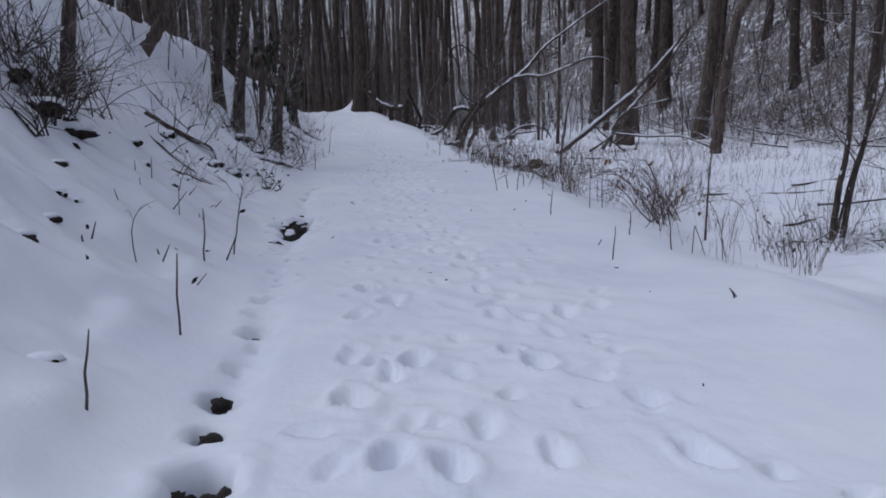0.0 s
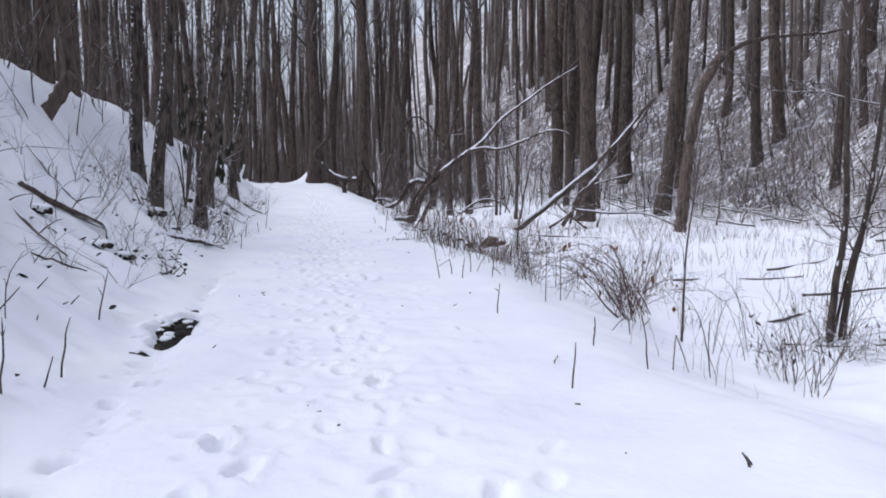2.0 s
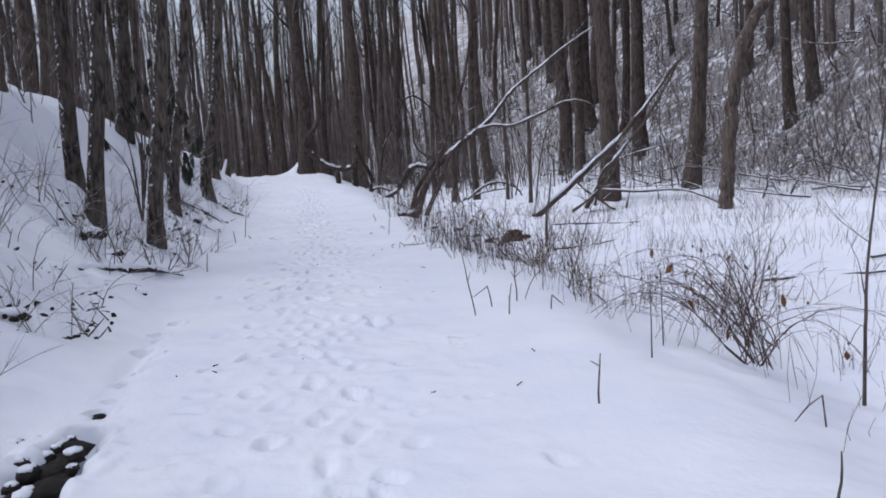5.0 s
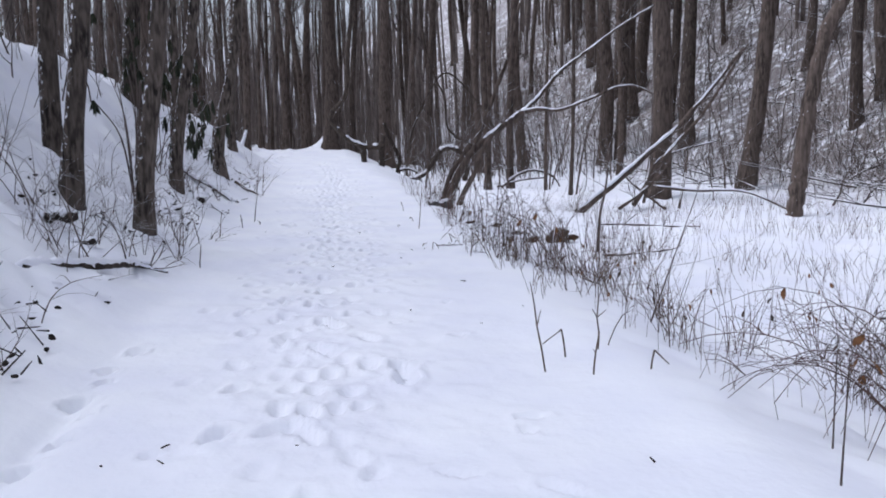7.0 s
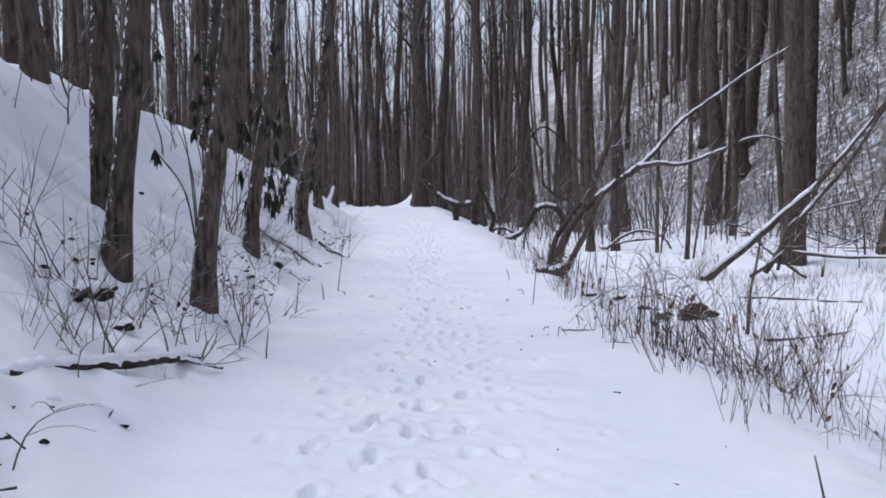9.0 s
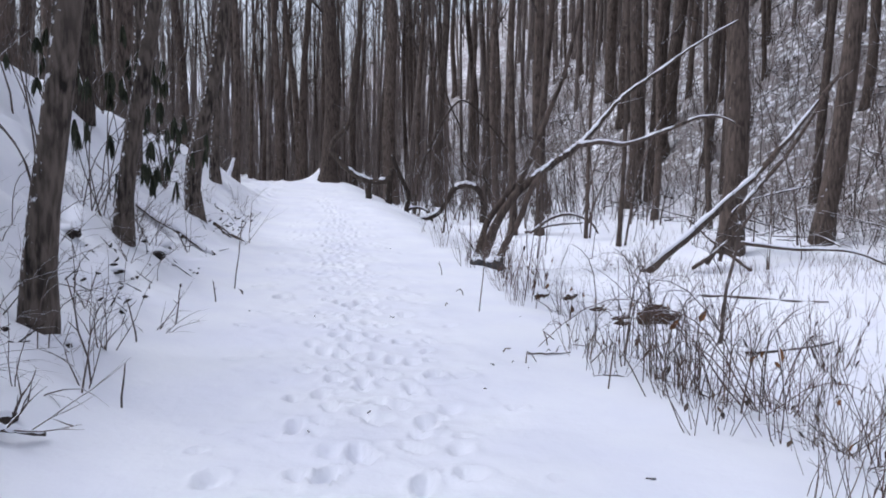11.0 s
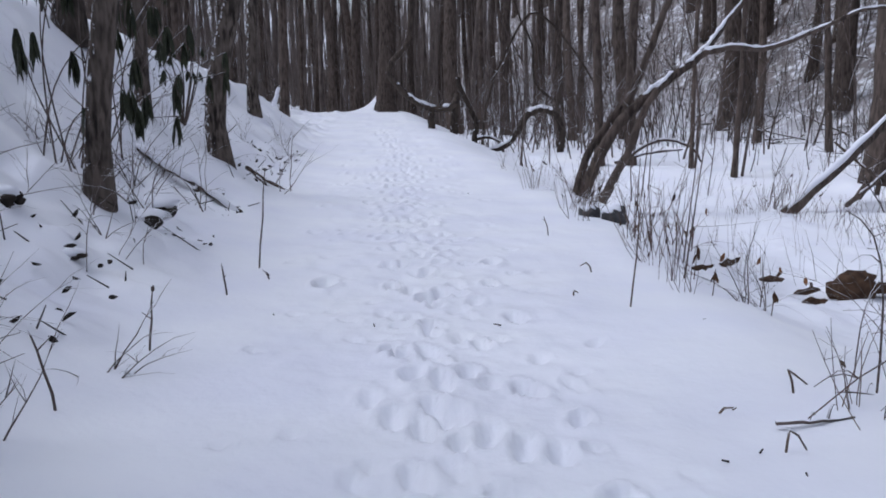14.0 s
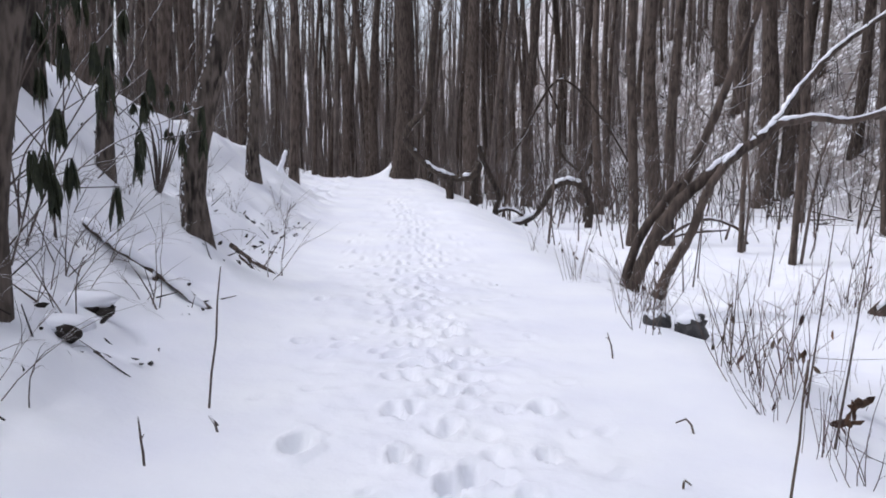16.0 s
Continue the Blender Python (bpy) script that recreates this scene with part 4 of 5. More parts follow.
for i, (x, y, h, k) in enumerate(((-1.19, 24.71, 0.95, 0), (-1.71, 5.47, 0.55, 0), (-1.85, 3.98, 0.4, 0), (-1.9, 7.6, 0.5, 0), (-1.75, 8.3, 0.45, 0), (-1.95, 10.2, 0.5, 0), (-1.52, 22.15, 0.4, 2), (-1.65, 20.98, 0.45, 0), (-1.67, 19.57, 0.8, 0), (-1.37, 19.15, 0.3, 0), (-1.0, 24.2, 0.15, 1), (-1.3, 23.7, 0.25, 0), (2.18, 5.91, 0.15, 1))):
    g = stalk_geo(560 + i, h, 0.008, k)
    ob = tagged(part("dry_stalk", g, twig), "thin dark twig standing in the snow", "stalk", "twigs at the foot of the bank")
    ob.location = (x, y, ground_z(x, y))

# weed clumps, built once and copied along the valley side
weeds = []
for i in range(8):
    rg, g = random.Random(600 + i), Geo()
    for k in range(rg.randint(5, 11)):
        h, a, d = rg.uniform(0.3, 0.85), rg.uniform(0, 6.28), rg.uniform(0, 0.22)
        root = Vector((d * math.cos(a), d * math.sin(a), -0.08))
        tip = Vector((root.x + rg.uniform(-0.55, 0.55) * h, root.y + rg.uniform(-0.4, 0.4) * h, h))
        r = rg.uniform(0.0026, 0.0045)
        line = bowed(root, tip, (rg.uniform(-0.06, 0.06), rg.uniform(-0.05, 0.05), 0.0), 4)
        g.tube(line, [r, r, r * 0.9, r * 0.7, r * 0.5], 4, cap=False)
        for _ in range(rg.randint(0, 3)):
            p = line[rg.randint(2, 4)]
            g.tube([p, p + Vector((rg.uniform(-1, 1), rg.uniform(-1, 1), rg.uniform(0.2, 1.2))) * 0.1], (r * 0.7, r * 0.4), 3, cap=False)
        if rg.random() < 0.35:
            g.leaf(line[3], (rg.uniform(-1, 1), rg.uniform(-1, 1), -1.2), rg.uniform(0.05, 0.11), 0.03, rg)
    ob = tagged(part("weed_clump", g, (stalk, stalk, bramble_red, twig)[i % 4]), "clump of dry brown weed stalks in snow", "weeds", "dry weeds of the valley side")
    ob.location = (3.2 + 0.4 * i, 17 + 0.8 * i, ground_z(3.2 + 0.4 * i, 17 + 0.8 * i))
    weeds.append(ob)
made = 0
while made < 62:
    y = rng.uniform(9, 36)
    x = 2.75 - 0.35 * ease(20, 30, y) + abs(rng.gauss(0, 1)) * (1.3 + 0.08 * y) * (0.7 if y < 30 else 0.9) + 0.35 * vnoise(0, y / 1.1, 49)
    if x > 12 or vnoise(x / 1.3, y / 1.8, 41) < 0.12 or (y < 13 and x < 3.3) or (20.9 < y < 22.9 and x < 5):
        continue
    copy_thing(weeds[rng.randint(0, 7)], pose(x, y, ground_z(x, y) - 0.02, rng.uniform(-6, 6), rng.uniform(-6, 6), rng.uniform(0, 360)) @ Matrix.Scale(rng.uniform(0.6, 1.15), 4))
    made += 1

# loose stalks and litter too many to count
loose = Geo()
for i in range(1500):
    y = rng.uniform(8, 40)
    x = 2.6 - 0.4 * ease(20, 30, y) + 0.4 + 0.5 * vnoise(0, y / 0.9, 50) + rng.random() ** 1.4 * (2.5 + 0.42 * y)
    if vnoise(x / 1.1, y / 1.5, 43) < 0.15 or x > 17 or (y < 12 and x < 3.1) or (20.9 < y < 22.9 and x < 5):
        continue
    h, z = rng.uniform(0.1, 0.6), ground_z(x, y)
    tip = Vector((x + rng.uniform(-0.4, 0.4) * h, y + rng.uniform(-0.3, 0.3) * h, z + h))
    loose.tube(bowed((x, y, z - 0.05), tip, (rng.uniform(-0.05, 0.05), 0, 0), 2), (0.0024, 0.002, 0.0013), 3, cap=False)
for i in range(600):
    x, y = rng.uniform(4.5, 14), rng.uniform(10, 31)
    if vnoise(x / 2.0, y / 1.3, 47) < 0.12:
        continue
    h, z = rng.uniform(0.15, 0.7), ground_z(x, y)
    tip = Vector((x + rng.uniform(-0.3, 0.3) * h, y + rng.uniform(-0.3, 0.3) * h, z + h))
    loose.tube(bowed((x, y, z - 0.05), tip, (rng.uniform(-0.05, 0.05), 0, 0), 2), (0.0028, 0.0024, 0.0015), 3, cap=False)
tagged(part("weed_stalks", loose, stalk), "thin dry grass and weed stalks standing in snow", "dry grass", kind="stuff")

# ---- shrubs of arching canes ----
def shrub(x, y, seed, canes, reach, height, mat, label, name="bramble_shrub", leaves=0, cane="cane", r=0.0065, group="brambles and shrubs"):
    rg = random.Random(seed)
    t = thing(name, x, y, ground_z(x, y), label, "shrub", group)
    leaf = Geo()
    for _ in range(canes):
        whip = Geo()
        a = rg.uniform(0, 6.283)
        root = Vector((rg.uniform(-0.2, 0.2) * reach, rg.uniform(-0.2, 0.2) * reach, -0.08))
        way = Vector((math.cos(a), math.sin(a), rg.uniform(0.5, 2.6) * height / reach))
        limb(whip, rg, root, way, rg.uniform(0.5, 1.05) * math.hypot(reach, height), r * rg.uniform(0.6, 1.1), 1, 4, rg.uniform(-0.55, 0.05), rg.randint(2, 5))
        part(cane, whip, mat, t)
    for _ in range(leaves):
        a = rg.uniform(0, 6.283)
        leaf.leaf((0.6 * reach * math.cos(a), 0.6 * reach * math.sin(a), height * rg.uniform(0.3, 0.8)), (rg.uniform(-1, 1), rg.uniform(-1, 1), -1.5), rg.uniform(0.05, 0.09), 0.035, rg)
    if leaves:
        part("dead_leaves", leaf, orange_leaf, t, "a few withered orange leaves")
    return t


def arching_bramble(x, y, seed, canes, toward, label):
    """Long canes that rise from one stool, arch over and hang to the snow."""
    rg = random.Random(seed)
    t = thing("bramble_shrub", x, y, ground_z(x, y), label, "shrub", "brambles and shrubs")
    leaf = Geo()
    for k in range(canes):
        g, a = Geo(), math.radians(rg.gauss(toward, 55))
        reach, top, r = rg.uniform(0.9, 2.1), rg.uniform(0.45, 1.05), rg.uniform(0.004, 0.007)
        end = rg.uniform(0.75, 1.0)
        x0, y0, side = rg.uniform(-0.15, 0.15), rg.uniform(-0.15, 0.15), rg.uniform(-0.25, 0.25)
        line = []
        for q in range(10):
            u = q / 9 * end
            off = side * u * u * reach
            px, py = x0 + reach * u * math.cos(a) - off * math.sin(a), y0 + reach * u * math.sin(a) + off * math.cos(a)
            low = ground_z(x + px, y + py) - ground_z(x, y)
            line.append(Vector((px, py, max(low + 0.02, 4 * top * u * (1 - u) * (1.15 - 0.3 * u) + low * u - 0.06 * (1 - u)))))
        g.tube(line, [r * (1 - 0.06 * q) for q in range(10)], 5, cap=False)
        for _ in range(rg.randint(2, 6)):
            p = line[rg.randint(3, 8)]
            d = Vector((rg.uniform(-0.3, 0.3) + 0.2 * math.cos(a), rg.uniform(-0.3, 0.3) + 0.2 * math.sin(a), rg.uniform(-0.2, 0.3)))
            g.tube(bowed(p, p + d * rg.uniform(0.3, 1.0), (0, 0, 0.04), 3), (r * 0.6, r * 0.5, r * 0.4, r * 0.25), 3, cap=False)
        part("cane", g, bramble_red if k % 3 else twig, t)
        if k % 3 == 0:
            leaf.leaf(line[rg.randint(3, 7)], (rg.uniform(-1, 1), rg.uniform(-1, 1), -1.5), rg.uniform(0.07, 0.13), 0.05, rg)
    part("dead_leaves", leaf, orange_leaf, t, "a few withered orange leaves")
    return t


arching_bramble(4.15, 12.75, 701, 22, 165, "spreading bramble of long arching canes over snow")
arching_bramble(4.7, 13.6, 721, 15, 185, "spreading bramble of long arching canes over snow")
arching_bramble(3.75, 19.9, 722, 12, 190, "thin bramble of long arching canes over snow")
shrub(4.75, 14.6, 702, 30, 1.6, 1.15, bramble_red, "tall arching bramble with withered orange leaves", leaves=5)
shrub(5.6, 15.8, 703, 26, 1.2, 1.15, twig, "dense bare bramble canes over snow", leaves=4)
shrub(3.9, 17.0, 704, 22, 0.9, 0.65, stalk, "flattened clump of brown stalks and litter", leaves=6)
shrub(3.6, 18.4, 705, 26, 0.8, 0.55, stalk, "flattened clump of brown stalks and litter", leaves=5)
shrub(4.2, 20.4, 706, 22, 0.9, 1.0, bramble_red, "reddish bramble canes arching over snow", leaves=2)
shrub(3.35, 20.0, 707, 12, 0.7, 0.6, twig, "thin bare shrub beside the road")
shrub(3.0, 23.4, 708, 12, 0.65, 0.7, twig, "bare twiggy shrub with a few dead leaves", leaves=4)
shrub(3.3, 26.0, 709, 11, 0.7, 1.0, bramble_red, "reddish bramble canes arching over snow", leaves=1)
shrub(3.1, 30.2, 710, 22, 0.9, 0.35, twig, "low twigs spread at the split tree's foot")
shrub(6.6, 11.6, 711, 20, 0.7, 0.6, twig, "low snowy shrub round thin saplings")
shrub(3.9, 22.0, 712, 20, 0.9, 1.1, twig, "bare twiggy shrub with a few dead leaves", leaves=3)
for i in range(95):
    y = rng.uniform(7, 36)
    x = -1.95 - abs(rng.gauss(0, 1.15)) - (0.3 if y < 12 else 0)
    if x < -5 or (y < 13 and rng.random() < 0.7):
        continue
    shrub(x, y, 730 + i, rng.randint(2, 6), rng.uniform(0.3, 0.7), rng.uniform(0.3, 0.8), twig, "few thin bare twigs on the snowy bank", "bank_twigs", 0, "twig", r=0.006, group="twigs of the bank")

for i in range(9):
    x, y = rng.uniform(-5.0, -3.7), rng.uniform(9.6, 12.5)
    shrub(x, y, 900 + i, 9, 0.8, 1.2, twig, "dark tangled thicket at the top of the bank", "thicket", 0, "twig", r=0.011, group="thicket on the bank")

for i, (x, y, reach, h) in enumerate(((-1.75, 19.4, 0.55, 0.9), (-1.95, 18.9, 0.6, 0.7), (-1.6, 21.6, 0.4, 0.45), (-1.85, 20.6, 0.5, 0.6), (-2.3, 21.6, 0.6, 0.9), (-2.5, 25.6, 0.6, 1.1), (-2.8, 26.7, 0.7, 1.2), (-2.2, 27.0, 0.4, 0.8), (-3.2, 18.4, 0.8, 1.1), (-3.6, 18.9, 0.8, 1.2))):
    shrub(x, y, 950 + i, 5, reach, h, twig, "long forked twigs standing out of the bank", "bank_twigs", 0, "twig", r=0.009, group="twigs of the bank")
for i in range(9):
    x, y = rng.uniform(-3.7, -2.1), rng.uniform(12.6, 18.8)
    shrub(x, y, 970 + i, rng.randint(2, 4), rng.uniform(0.5, 0.9), rng.uniform(0.6, 1.1), twig, "long forked twigs standing out of the bank", "bank_twigs", 0, "twig", r=0.008, group="twigs of the bank")
specks = Geo()
for i in range(30):
    x, y = rng.uniform(-1.1, 2.2), rng.uniform(3, 30)
    a, q = rng.uniform(0, 6.28), rng.uniform(0.02, 0.06)
    z = ground_z(x, y) + 0.008
    specks.tube([(x, y, z), (x + q * math.cos(a), y + q * math.sin(a), z + rng.uniform(0, 0.02))], (0.006, 0.004), 4)
tagged(part("twig_bits", specks, hollow_dark), "dark bits of twig and leaf on the road", "litter", kind="stuff")

# ---- thin saplings ----
limb_thing("sapling", 6.2, 11.3, ground_z(6.2, 11.3), "dark thin sapling with several stems", "sapling", (
    ("stem", ((6.15, 11.3, -0.8), (6.22, 11.3, 0.1), (6.33, 11.3, 0.85), (6.29, 11.3, 2.7), (6.35, 11.3, 4.2)), 0.05, 0.025),
    ("stem", ((6.3, 11.3, -0.8), (6.42, 11.3, 0.2), (6.57, 11.3, 0.8), (6.76, 11.3, 2.23), (6.9, 11.3, 3.8)), 0.045, 0.02),
    ("stem", ((6.25, 11.4, -0.7), (6.5, 11.4, 0.4), (6.85, 11.4, 1.4), (7.2, 11.4, 2.6)), 0.022, 0.008)), vine_bark, 0, 801, 9)
limb_thing("sapling", 4.45, 11.67, ground_z(4.45, 11.67), "thin straight bare sapling stem", "sapling", (
    ("stem", ((4.45, 11.67, -0.6), (4.47, 11.67, 0.1), (4.5, 11.67, 0.6), (4.6, 11.67, 1.3), (4.69, 11.67, 2.0)), 0.016, 0.005),), twig, 0, 802, 5)
limb_thing("sapling", 5.48, 24.08, ground_z(5.48, 24.08), "dark leaning sapling stem", "sapling", (
    ("stem", ((5.46, 24.1, -0.7), (5.5, 24.1, 0.0), (5.6, 24.1, 0.5), (5.66, 24.1, 1.0)), 0.03, 0.014),), twig, 0, 803, 2)
for i, (x, y, h, lean) in enumerate(((3.45, 16.2, 1.6, 0.35), (2.75, 25.9, 1.0, 0.05), (3.05, 25.2, 1.5, 0.1), (2.62, 24.0, 1.5, 0.12), (3.2, 12.6, 0.8, 0.0), (2.8, 11.9, 0.75, 0.02), (7.0, 34.6, 2.4, 0.1), (5.0, 33.5, 2.6, -0.05), (5.4, 34.2, 3.4, 0.1), (6.0, 35.6, 3.0, 0.05))):
    limb_thing("sapling", x, y, ground_z(x, y), "slender bare stem rising from the weeds", "sapling",
               (("stem", [(x + lean * h * u, y, ground_z(x, y) - 0.1 + h * u) for u in (0, 0.3, 0.6, 1)], 0.004 + 0.0035 * h, 0.003),), twig, 0, 810 + i, 2, "saplings of the valley side")

# ---- evergreen shrub with drooping leaves on the bank ----
rhodo = thing("evergreen_shrub", -3.0, 26.4, ground_z(-3.0, 26.4), "evergreen shrub with long drooping dark leaves", "shrub")
rg, wood = random.Random(9), Geo()
tips = []
for dx, dy, dz in ((1.0, 1.95, 1.35), (0.8, 0.75, 1.6), (0.35, 1.8, 0.85), (0.6, -1.3, 0.85), (0.62, -0.9, 1.15), (0.75, -0.4, 1.35), (0.5, -1.4, 1.5), (0.62, -0.4, 2.1), (0.7, -0.9, 0.8), (0.2, 0.3, 2.3), (-0.3, -0.6, 2.0), (0.25, -1.7, 2.0), (0.1, 0.9, 2.5), (-0.2, -1.6, 1.4), (0.45, 1.2, 2.2), (0.3, -1.0, 2.7), (0.55, 0.1, 1.75)):
    tip = Vector((dx, dy, dz))
    root = Vector((rg.uniform(-0.4, 0.1), rg.uniform(-1.2, 0.8), -0.1))
    wood = Geo()
    wood.tube(smooth_line((root, root.lerp(tip, 0.5) + Vector((-0.12, 0, 0.2)), tip), 5), [0.011 - 0.0007 * i for i in range(11)], 5)
    tips.append(tip)
    for _ in range(2):
        extra = tip + Vector((rg.uniform(-0.35, 0.2), rg.uniform(-0.4, 0.4), rg.uniform(-0.3, 0.4)))
        wood.tube([tip.lerp(root, 0.25), extra], (0.007, 0.005), 4)
        tips.append(extra)
    part("branch", wood, twig, rhodo)
for tip in tips:
    g = Geo()
    for k in range(rg.randint(7, 12)):
        a = 6.283 * k / 9 + rg.uniform(-0.3, 0.3)
        g.leaf(tip + Vector((rg.uniform(-0.02, 0.02), rg.uniform(-0.02, 0.02), 0)), (0.13 * math.cos(a), 0.13 * math.sin(a), -1), rg.uniform(0.22, 0.36), rg.uniform(0.036, 0.052), rg, 0.12)
    part("leaf_whorl", g, green_leaf, rhodo)
# the same leaves hang beside the leaning trunks further up
for n_, (bx, by, h0) in enumerate(((-2.9, 22.6, 2.4), (-3.2, 30.9, 1.5))):
    sh = thing("evergreen_shrub", bx, by, ground_z(bx, by), "evergreen shrub with long drooping dark leaves", "shrub")
    for k in range(13):
        wood = Geo()
        tip = Vector((rg.uniform(-0.5, 0.5), rg.uniform(-0.7, 0.7), h0 * rg.uniform(0.55, 1.25)))
        wood.tube(smooth_line(((0, 0, -0.1), tip * 0.5 + Vector((0.1, 0, 0.2)), tip), 4), [0.014 - 0.0012 * i for i in range(9)], 5)
        g = Geo()
        for q in range(10):
            a = 0.63 * q + rg.uniform(-0.3, 0.3)
            g.leaf(tip, (0.25 * math.cos(a), 0.25 * math.sin(a), -1), rg.uniform(0.14, 0.22), 0.04, rg)
        part("branch", wood, twig, sh)
        part("leaf_whorl", g, green_leaf, sh)


# ---- long whips, snapped stems and fallen sticks at the edges of the road ----
rng = random.Random(909)


def whip(x, y, lean, height, r, label):
    g = Geo()
    z = ground_z(x, y)
    root = Vector((x, y, z - 0.08))
    tip = Vector((x + lean[0], y + lean[1], z + height))
    line = bowed(root, tip, (-0.25 * lean[0] + rng.uniform(-0.05, 0.05), -0.2 * lean[1], 0.25 * height), 6)
    g.tube(line, [r, r, r * 0.9, r * 0.8, r * 0.7, r * 0.55, r * 0.4], 5, cap=False)
    for k in (2, 3, 4, 5):
        if rng.random() < 0.7:
            d = Vector((rng.uniform(-0.5, 0.5) + lean[0] * 0.5, rng.uniform(-0.3, 0.3) + lean[1] * 0.5, rng.uniform(-0.1, 0.5))) * rng.uniform(0.25, 0.6)
            g.tube(bowed(line[k], line[k] + d, (0, 0, 0.05), 3), (r * 0.6, r * 0.5, r * 0.4, r * 0.25), 4, cap=False)
    return tagged(part("bare_whip", g, twig), label, "twig", "whips at the edge of the road")


for x, y, lx, ly, h in ((-2.15, 19.9, 0.4, 0.35, 0.75), (-2.1, 20.0, 0.55, 0.3, 0.5), (-2.25, 20.2, 0.25, 0.5, 0.85), (-1.95, 20.5, 0.3, 0.2, 0.3), (-2.0, 20.9, 0.3, -0.1, 0.35), (-2.3, 21.4, 0.3, 0.2, 0.6), (-2.5, 14.6, 0.3, 0.3, 0.7), (-2.4, 9.2, 0.2, 0.3, 0.55), (-2.35, 7.1, 0.15, 0.2, 0.4)):
    whip(x, y, (lx, ly), h, 0.0055, "thin dark whip arching out of the snowy bank")
for x, y, lx, ly, h in ((2.55, 19.6, 0.05, 0.1, 0.75), (2.75, 19.9, -0.12, 0.1, 0.85), (2.9, 20.3, 0.1, 0.1, 0.8), (3.2, 20.9, -0.3, 0.1, 0.7), (2.5, 20.1, 0.15, 0.0, 0.5), (2.45, 14.5, 0.4, 0.1, 0.35), (2.9, 15.3, 0.3, 0.2, 0.6), (3.2, 15.0, 0.2, 0.2, 0.9), (3.45, 15.9, -0.25, 0.1, 0.8), (3.5, 9.0, 0.2, 0.2, 0.7), (3.9, 9.8, -0.35, 0.2, 0.8), (4.3, 10.6, 0.4, 0.2, 0.7), (4.9, 10.9, -0.3, 0.2, 0.9)):
    whip(x, y, (lx, ly), h, 0.005, "thin bare whip rising from the snow beside the road")


def snapped(x, y, dx, dy, up):
    g = Geo()
    root, z = Vector((x, y, ground_z(x, y) - 0.06)), ground_z(x + dx, y + dy)
    knee = Vector((x + dx * 0.15, y + dy * 0.15, root.z + up + 0.06))
    g.tube([root, knee.lerp(root, 0.5), knee], (0.0065, 0.006, 0.0055), 5)
    g.tube([knee, knee.lerp(Vector((x + dx, y + dy, z)), 0.5) + Vector((0, 0, 0.02)), Vector((x + dx, y + dy, z))], (0.0055, 0.005, 0.004), 5)
    return tagged(part("dry_stalk", g, stalk), "snapped dry stalk bent down to the snow", "stalk", "stalks at the edge of the road")


for x, y, dx, dy, up in ((2.15, 19.3, 0.22, -0.25, 0.4), (2.35, 20.35, 0.18, 0.05, 0.22), (2.6, 20.2, -0.3, 0.0, 0.25), (1.75, 20.3, 0.1, 0.0, 0.1), (2.8, 19.5, 0.25, 0.1, 0.3), (3.3, 10.4, -0.2, 0.05, 0.25), (3.0, 8.7, 0.2, 0.1, 0.3)):
    snapped(x, y, dx, dy, up)


def fallen_stick(x, y, turn, length, r):
    g = Geo()
    line = []
    for k in range(7):
        u = (k / 6 - 0.5) * length
        px, py = x + u * math.cos(turn) + 0.04 * rng.uniform(-1, 1), y + u * math.sin(turn)
        line.append(Vector((px, py, ground_z(px, py) + r * rng.uniform(0.1, 1.3))))
    g.tube(line, [r, r, r * 0.95, r * 0.9, r * 0.8, r * 0.65, r * 0.4], 6)
    for k in (2, 4):
        d = Vector((math.cos(turn + rng.choice((-0.8, 0.8))), math.sin(turn + 0.6), rng.uniform(0.1, 0.7))) * length * rng.uniform(0.12, 0.25)
        g.tube(bowed(line[k], line[k] + d, (0, 0, 0.03), 3), (r * 0.6, r * 0.5, r * 0.35, r * 0.2), 4, cap=False)
    return tagged(part("fallen_stick", g, twig), "dark fallen stick half sunk in the snow", "stick", "fallen sticks")


for x, y, a, n, r in ((6.6, 12.9, 0.5, 1.1, 0.025), (5.9, 11.0, -0.8, 0.9, 0.018), (6.9, 10.9, 0.3, 1.0, 0.02), (8.8, 14.6, 0.2, 2.2, 0.03), (8.3, 17.5, -0.1, 2.6, 0.03), (10.5, 19.0, 0.4, 2.0, 0.03), (2.3, 19.75, 0.05, 0.3, 0.011), (2.05, 20.6, 0.1, 0.35, 0.012), (2.6, 21.0, 0.1, 0.5, 0.01), (-3.3, 12.6, -0.5, 1.3, 0.022), (-2.7, 11.9, 0.9, 0.7, 0.014), (-3.5, 15.0, -0.6, 1.5, 0.022), (-2.6, 16.8, 0.9, 0.8, 0.013), (6.2, 23.5, 0.3, 1.8, 0.025), (7.5, 27.0, -0.2, 2.5, 0.035)):
    fallen_stick(x, y, a, n, r)

# low reddish weeds over the valley floor
mat_weeds = Geo()
for i in range(3400):
    x, y = rng.uniform(6, 17), rng.uniform(13, 33)
    if vnoise(x / 2.6, y / 0.9, 77) < 0.0:
        continue
    h, z = rng.uniform(0.12, 0.45), ground_z(x, y)
    tip = Vector((x + rng.uniform(-0.7, 0.7) * h, y + rng.uniform(-0.5, 0.5) * h, z + h))
    mat_weeds.tube(bowed((x, y, z - 0.04), tip, (rng.uniform(-0.06, 0.06), 0, 0.03), 2), (0.0042, 0.0034, 0.002), 3, cap=False)
tagged(part("low_weeds", mat_weeds, bramble_red), "low reddish weeds matted over the snowy valley floor", "dry weeds", kind="stuff")

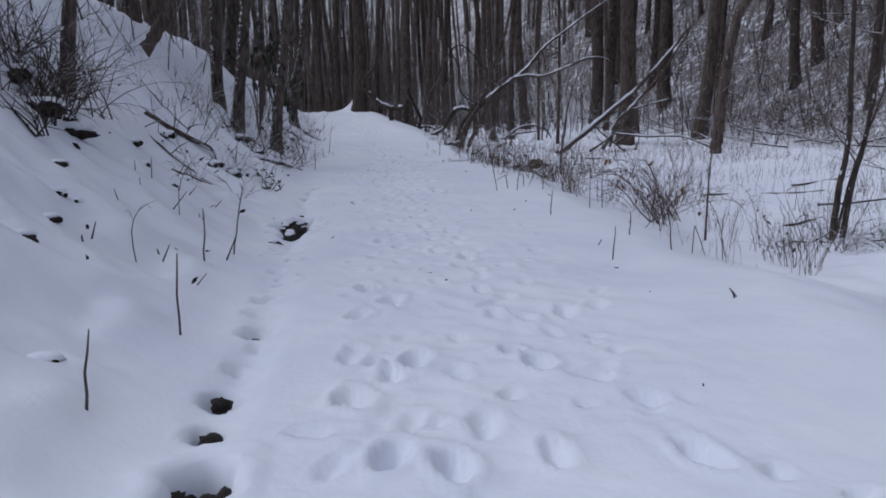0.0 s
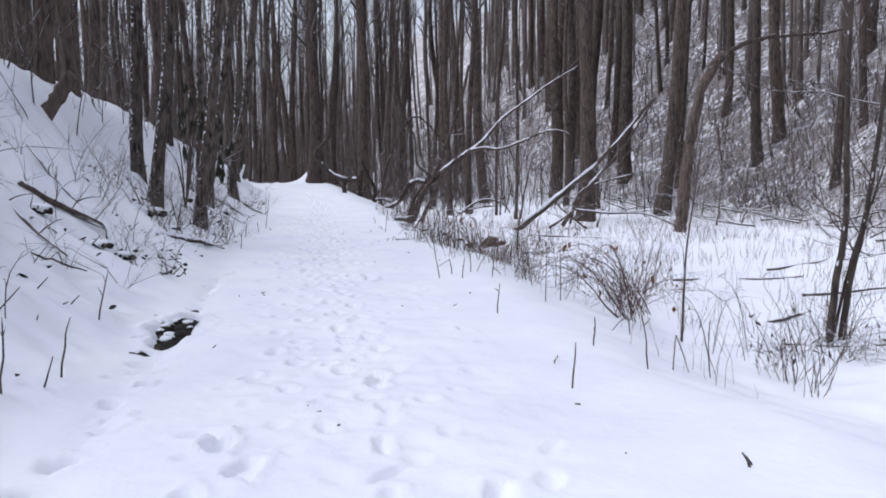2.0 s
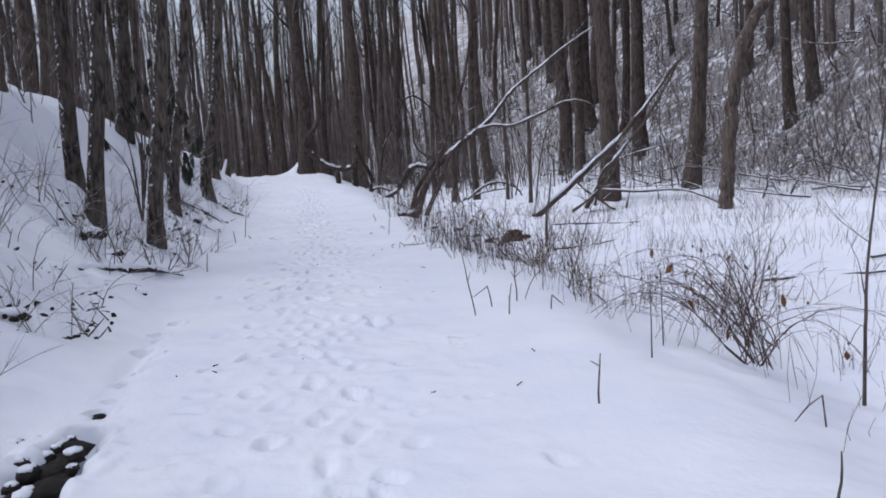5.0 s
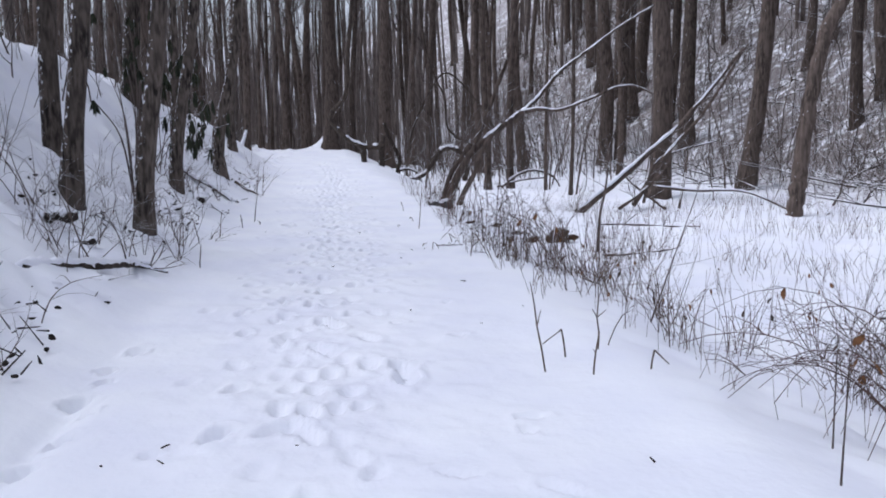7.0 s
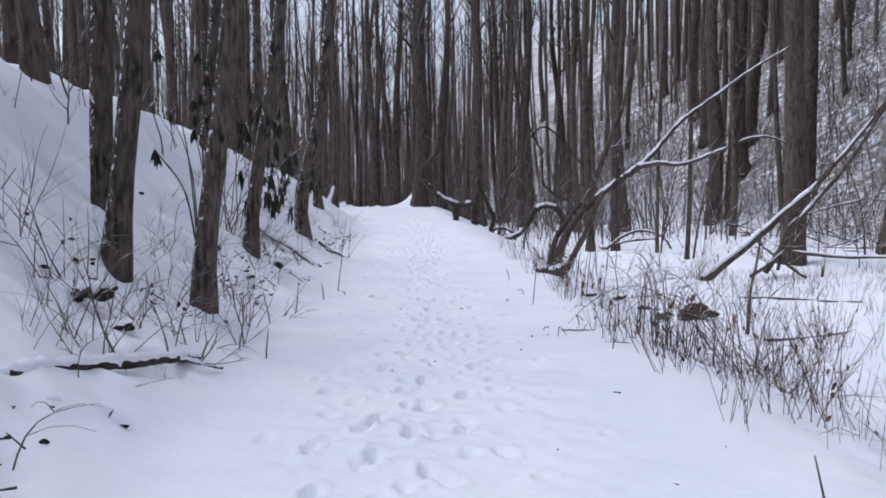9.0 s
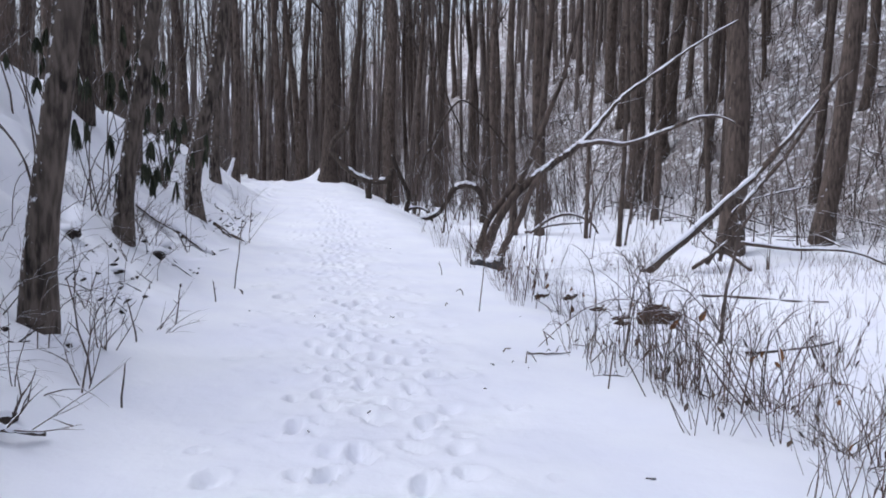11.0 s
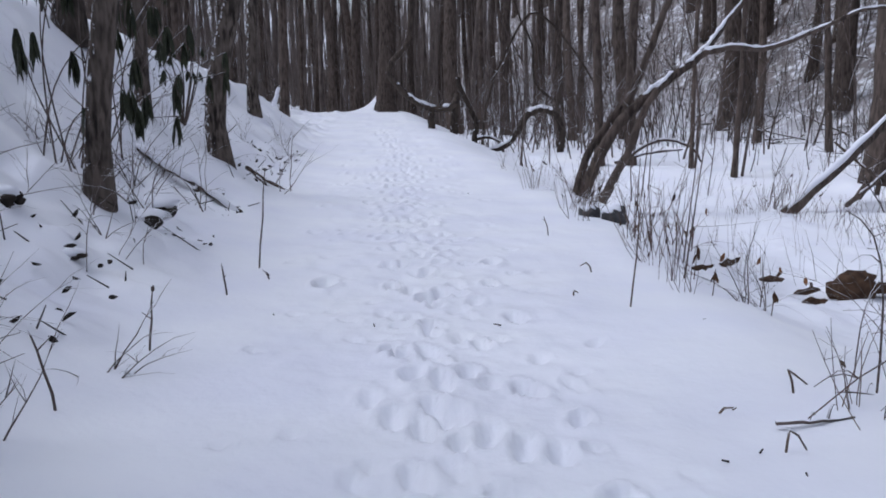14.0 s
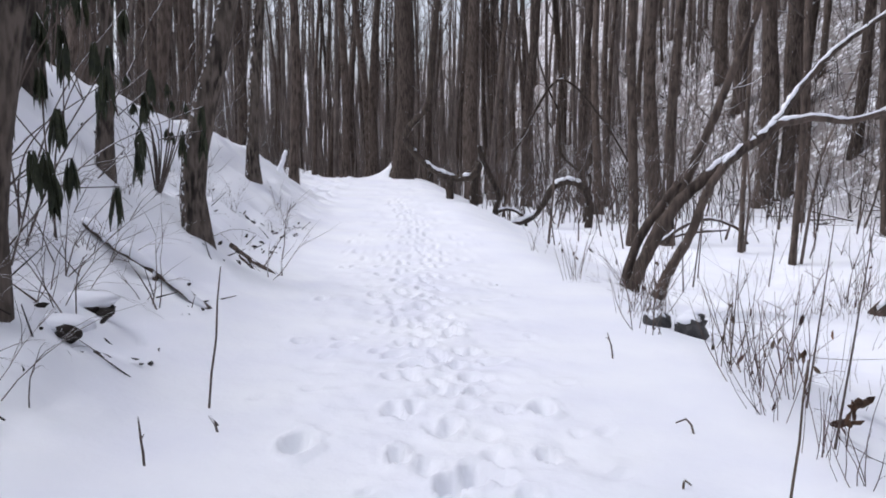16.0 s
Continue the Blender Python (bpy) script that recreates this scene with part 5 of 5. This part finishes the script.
# weeds that edge the road where it meets the valley side
for i in range(25):
    y = rng.uniform(18.9, 20.9) if i < 14 else rng.uniform(23.0, 24.7) if i < 17 else rng.uniform(15.9, 18.5)
    x = 2.0 + 0.3 * rng.random() + 0.15 * vnoise(0, y / 0.8, 61) + abs(rng.gauss(0, 0.4))
    copy_thing(weeds[rng.randint(0, 7)], pose(x, y, ground_z(x, y) - 0.03, rng.uniform(-10, 10), rng.uniform(-10, 10), rng.uniform(0, 360)) @ Matrix.Scale(rng.uniform(0.5, 0.95), 4))

# thin twigs over the near bank
for i in range(26):
    y = rng.uniform(13.5, 27)
    x = -2.0 - 1.3 * rng.random()
    whip(x, y, (rng.uniform(0.1, 0.6), rng.uniform(-0.4, 0.4)), rng.uniform(0.2, 0.65), rng.uniform(0.004, 0.0065), "thin dark whip arching out of the snowy bank")


# ---- the dark thicket round the tree at the top of the near bank ----
for i, (x, y) in enumerate(((-3.75, 9.5), (-4.0, 9.9), (-3.7, 10.2), (-4.3, 10.3), (-3.95, 10.7), (-4.5, 10.9), (-3.65, 9.0), (-4.1, 9.3), (-4.2, 11.5))):
    shrub(x, y, 1200 + i, 10, 0.55, 0.85, vine_bark, "dark tangled thicket at the top of the bank", "thicket", 0, "twig", r=0.012, group="thicket on the bank")
# more near-black lumps in place of the shade inside hollows up the bank
for i, (x, y, size) in enumerate(((-3.85, 9.75, 0.2), (-3.6, 10.05, 0.16), (-4.2, 10.15, 0.2), (-2.95, 7.6, 0.07), (-2.9, 6.9, 0.06), (-3.3, 8.4, 0.08), (-3.1, 10.9, 0.08), (-3.4, 11.6, 0.1))):
    rg = random.Random(1240 + i)
    st = stone_thing("bank_stone", x, y, [(rg.uniform(-1, 1) * size, rg.uniform(-0.6, 0.4) * size, rg.uniform(-0.2, 0.25) * size, size * rg.uniform(0.3, 0.65), size * rg.uniform(0.3, 0.5), size * rg.uniform(0.25, 0.45)) for _ in range(6)],
                     "dark lumps for shaded hollows and litter under a lip of snow", "stone", hollow_dark, False, 1240 + i, 0.03, "stones on the bank")
    lip = Geo()
    lip.lump((-0.3 * size, 0.5 * size, 0.4 * size), (1.4 * size, 0.8 * size, 0.45 * size), rg, 0.15, 7, 12)
    part("snow_lip", lip, snow_mat, st, "overhanging lip of snow")

# ---- low snowy growth round the sapling of the valley side ----
for i, (x, y) in enumerate(((5.55, 10.1), (6.2, 10.0), (5.9, 10.6), (6.7, 10.3), (5.2, 10.6))):
    shrub(x, y, 1260 + i, 22, 0.5, 0.38, brush_twig, "low snowy shrub round thin saplings", "bramble_shrub", 0, r=0.007)
for i in range(22):
    x, y = rng.uniform(4.2, 6.8), rng.uniform(9.0, 12.5)
    copy_thing(weeds[rng.randint(0, 7)], pose(x, y, ground_z(x, y) - 0.03, rng.uniform(-10, 10), rng.uniform(-10, 10), rng.uniform(0, 360)) @ Matrix.Scale(rng.uniform(0.5, 0.9), 4))

# ---- upright reddish whips at the edge of the valley side ----
for i in range(32):
    x, y = rng.uniform(2.6, 3.5), rng.uniform(19.3, 21.7)
    whip(x, y, (rng.uniform(-0.3, 0.35), rng.uniform(-0.2, 0.2)), rng.uniform(0.5, 1.3), rng.uniform(0.004, 0.0065), "thin bare whip rising from the snow beside the road")
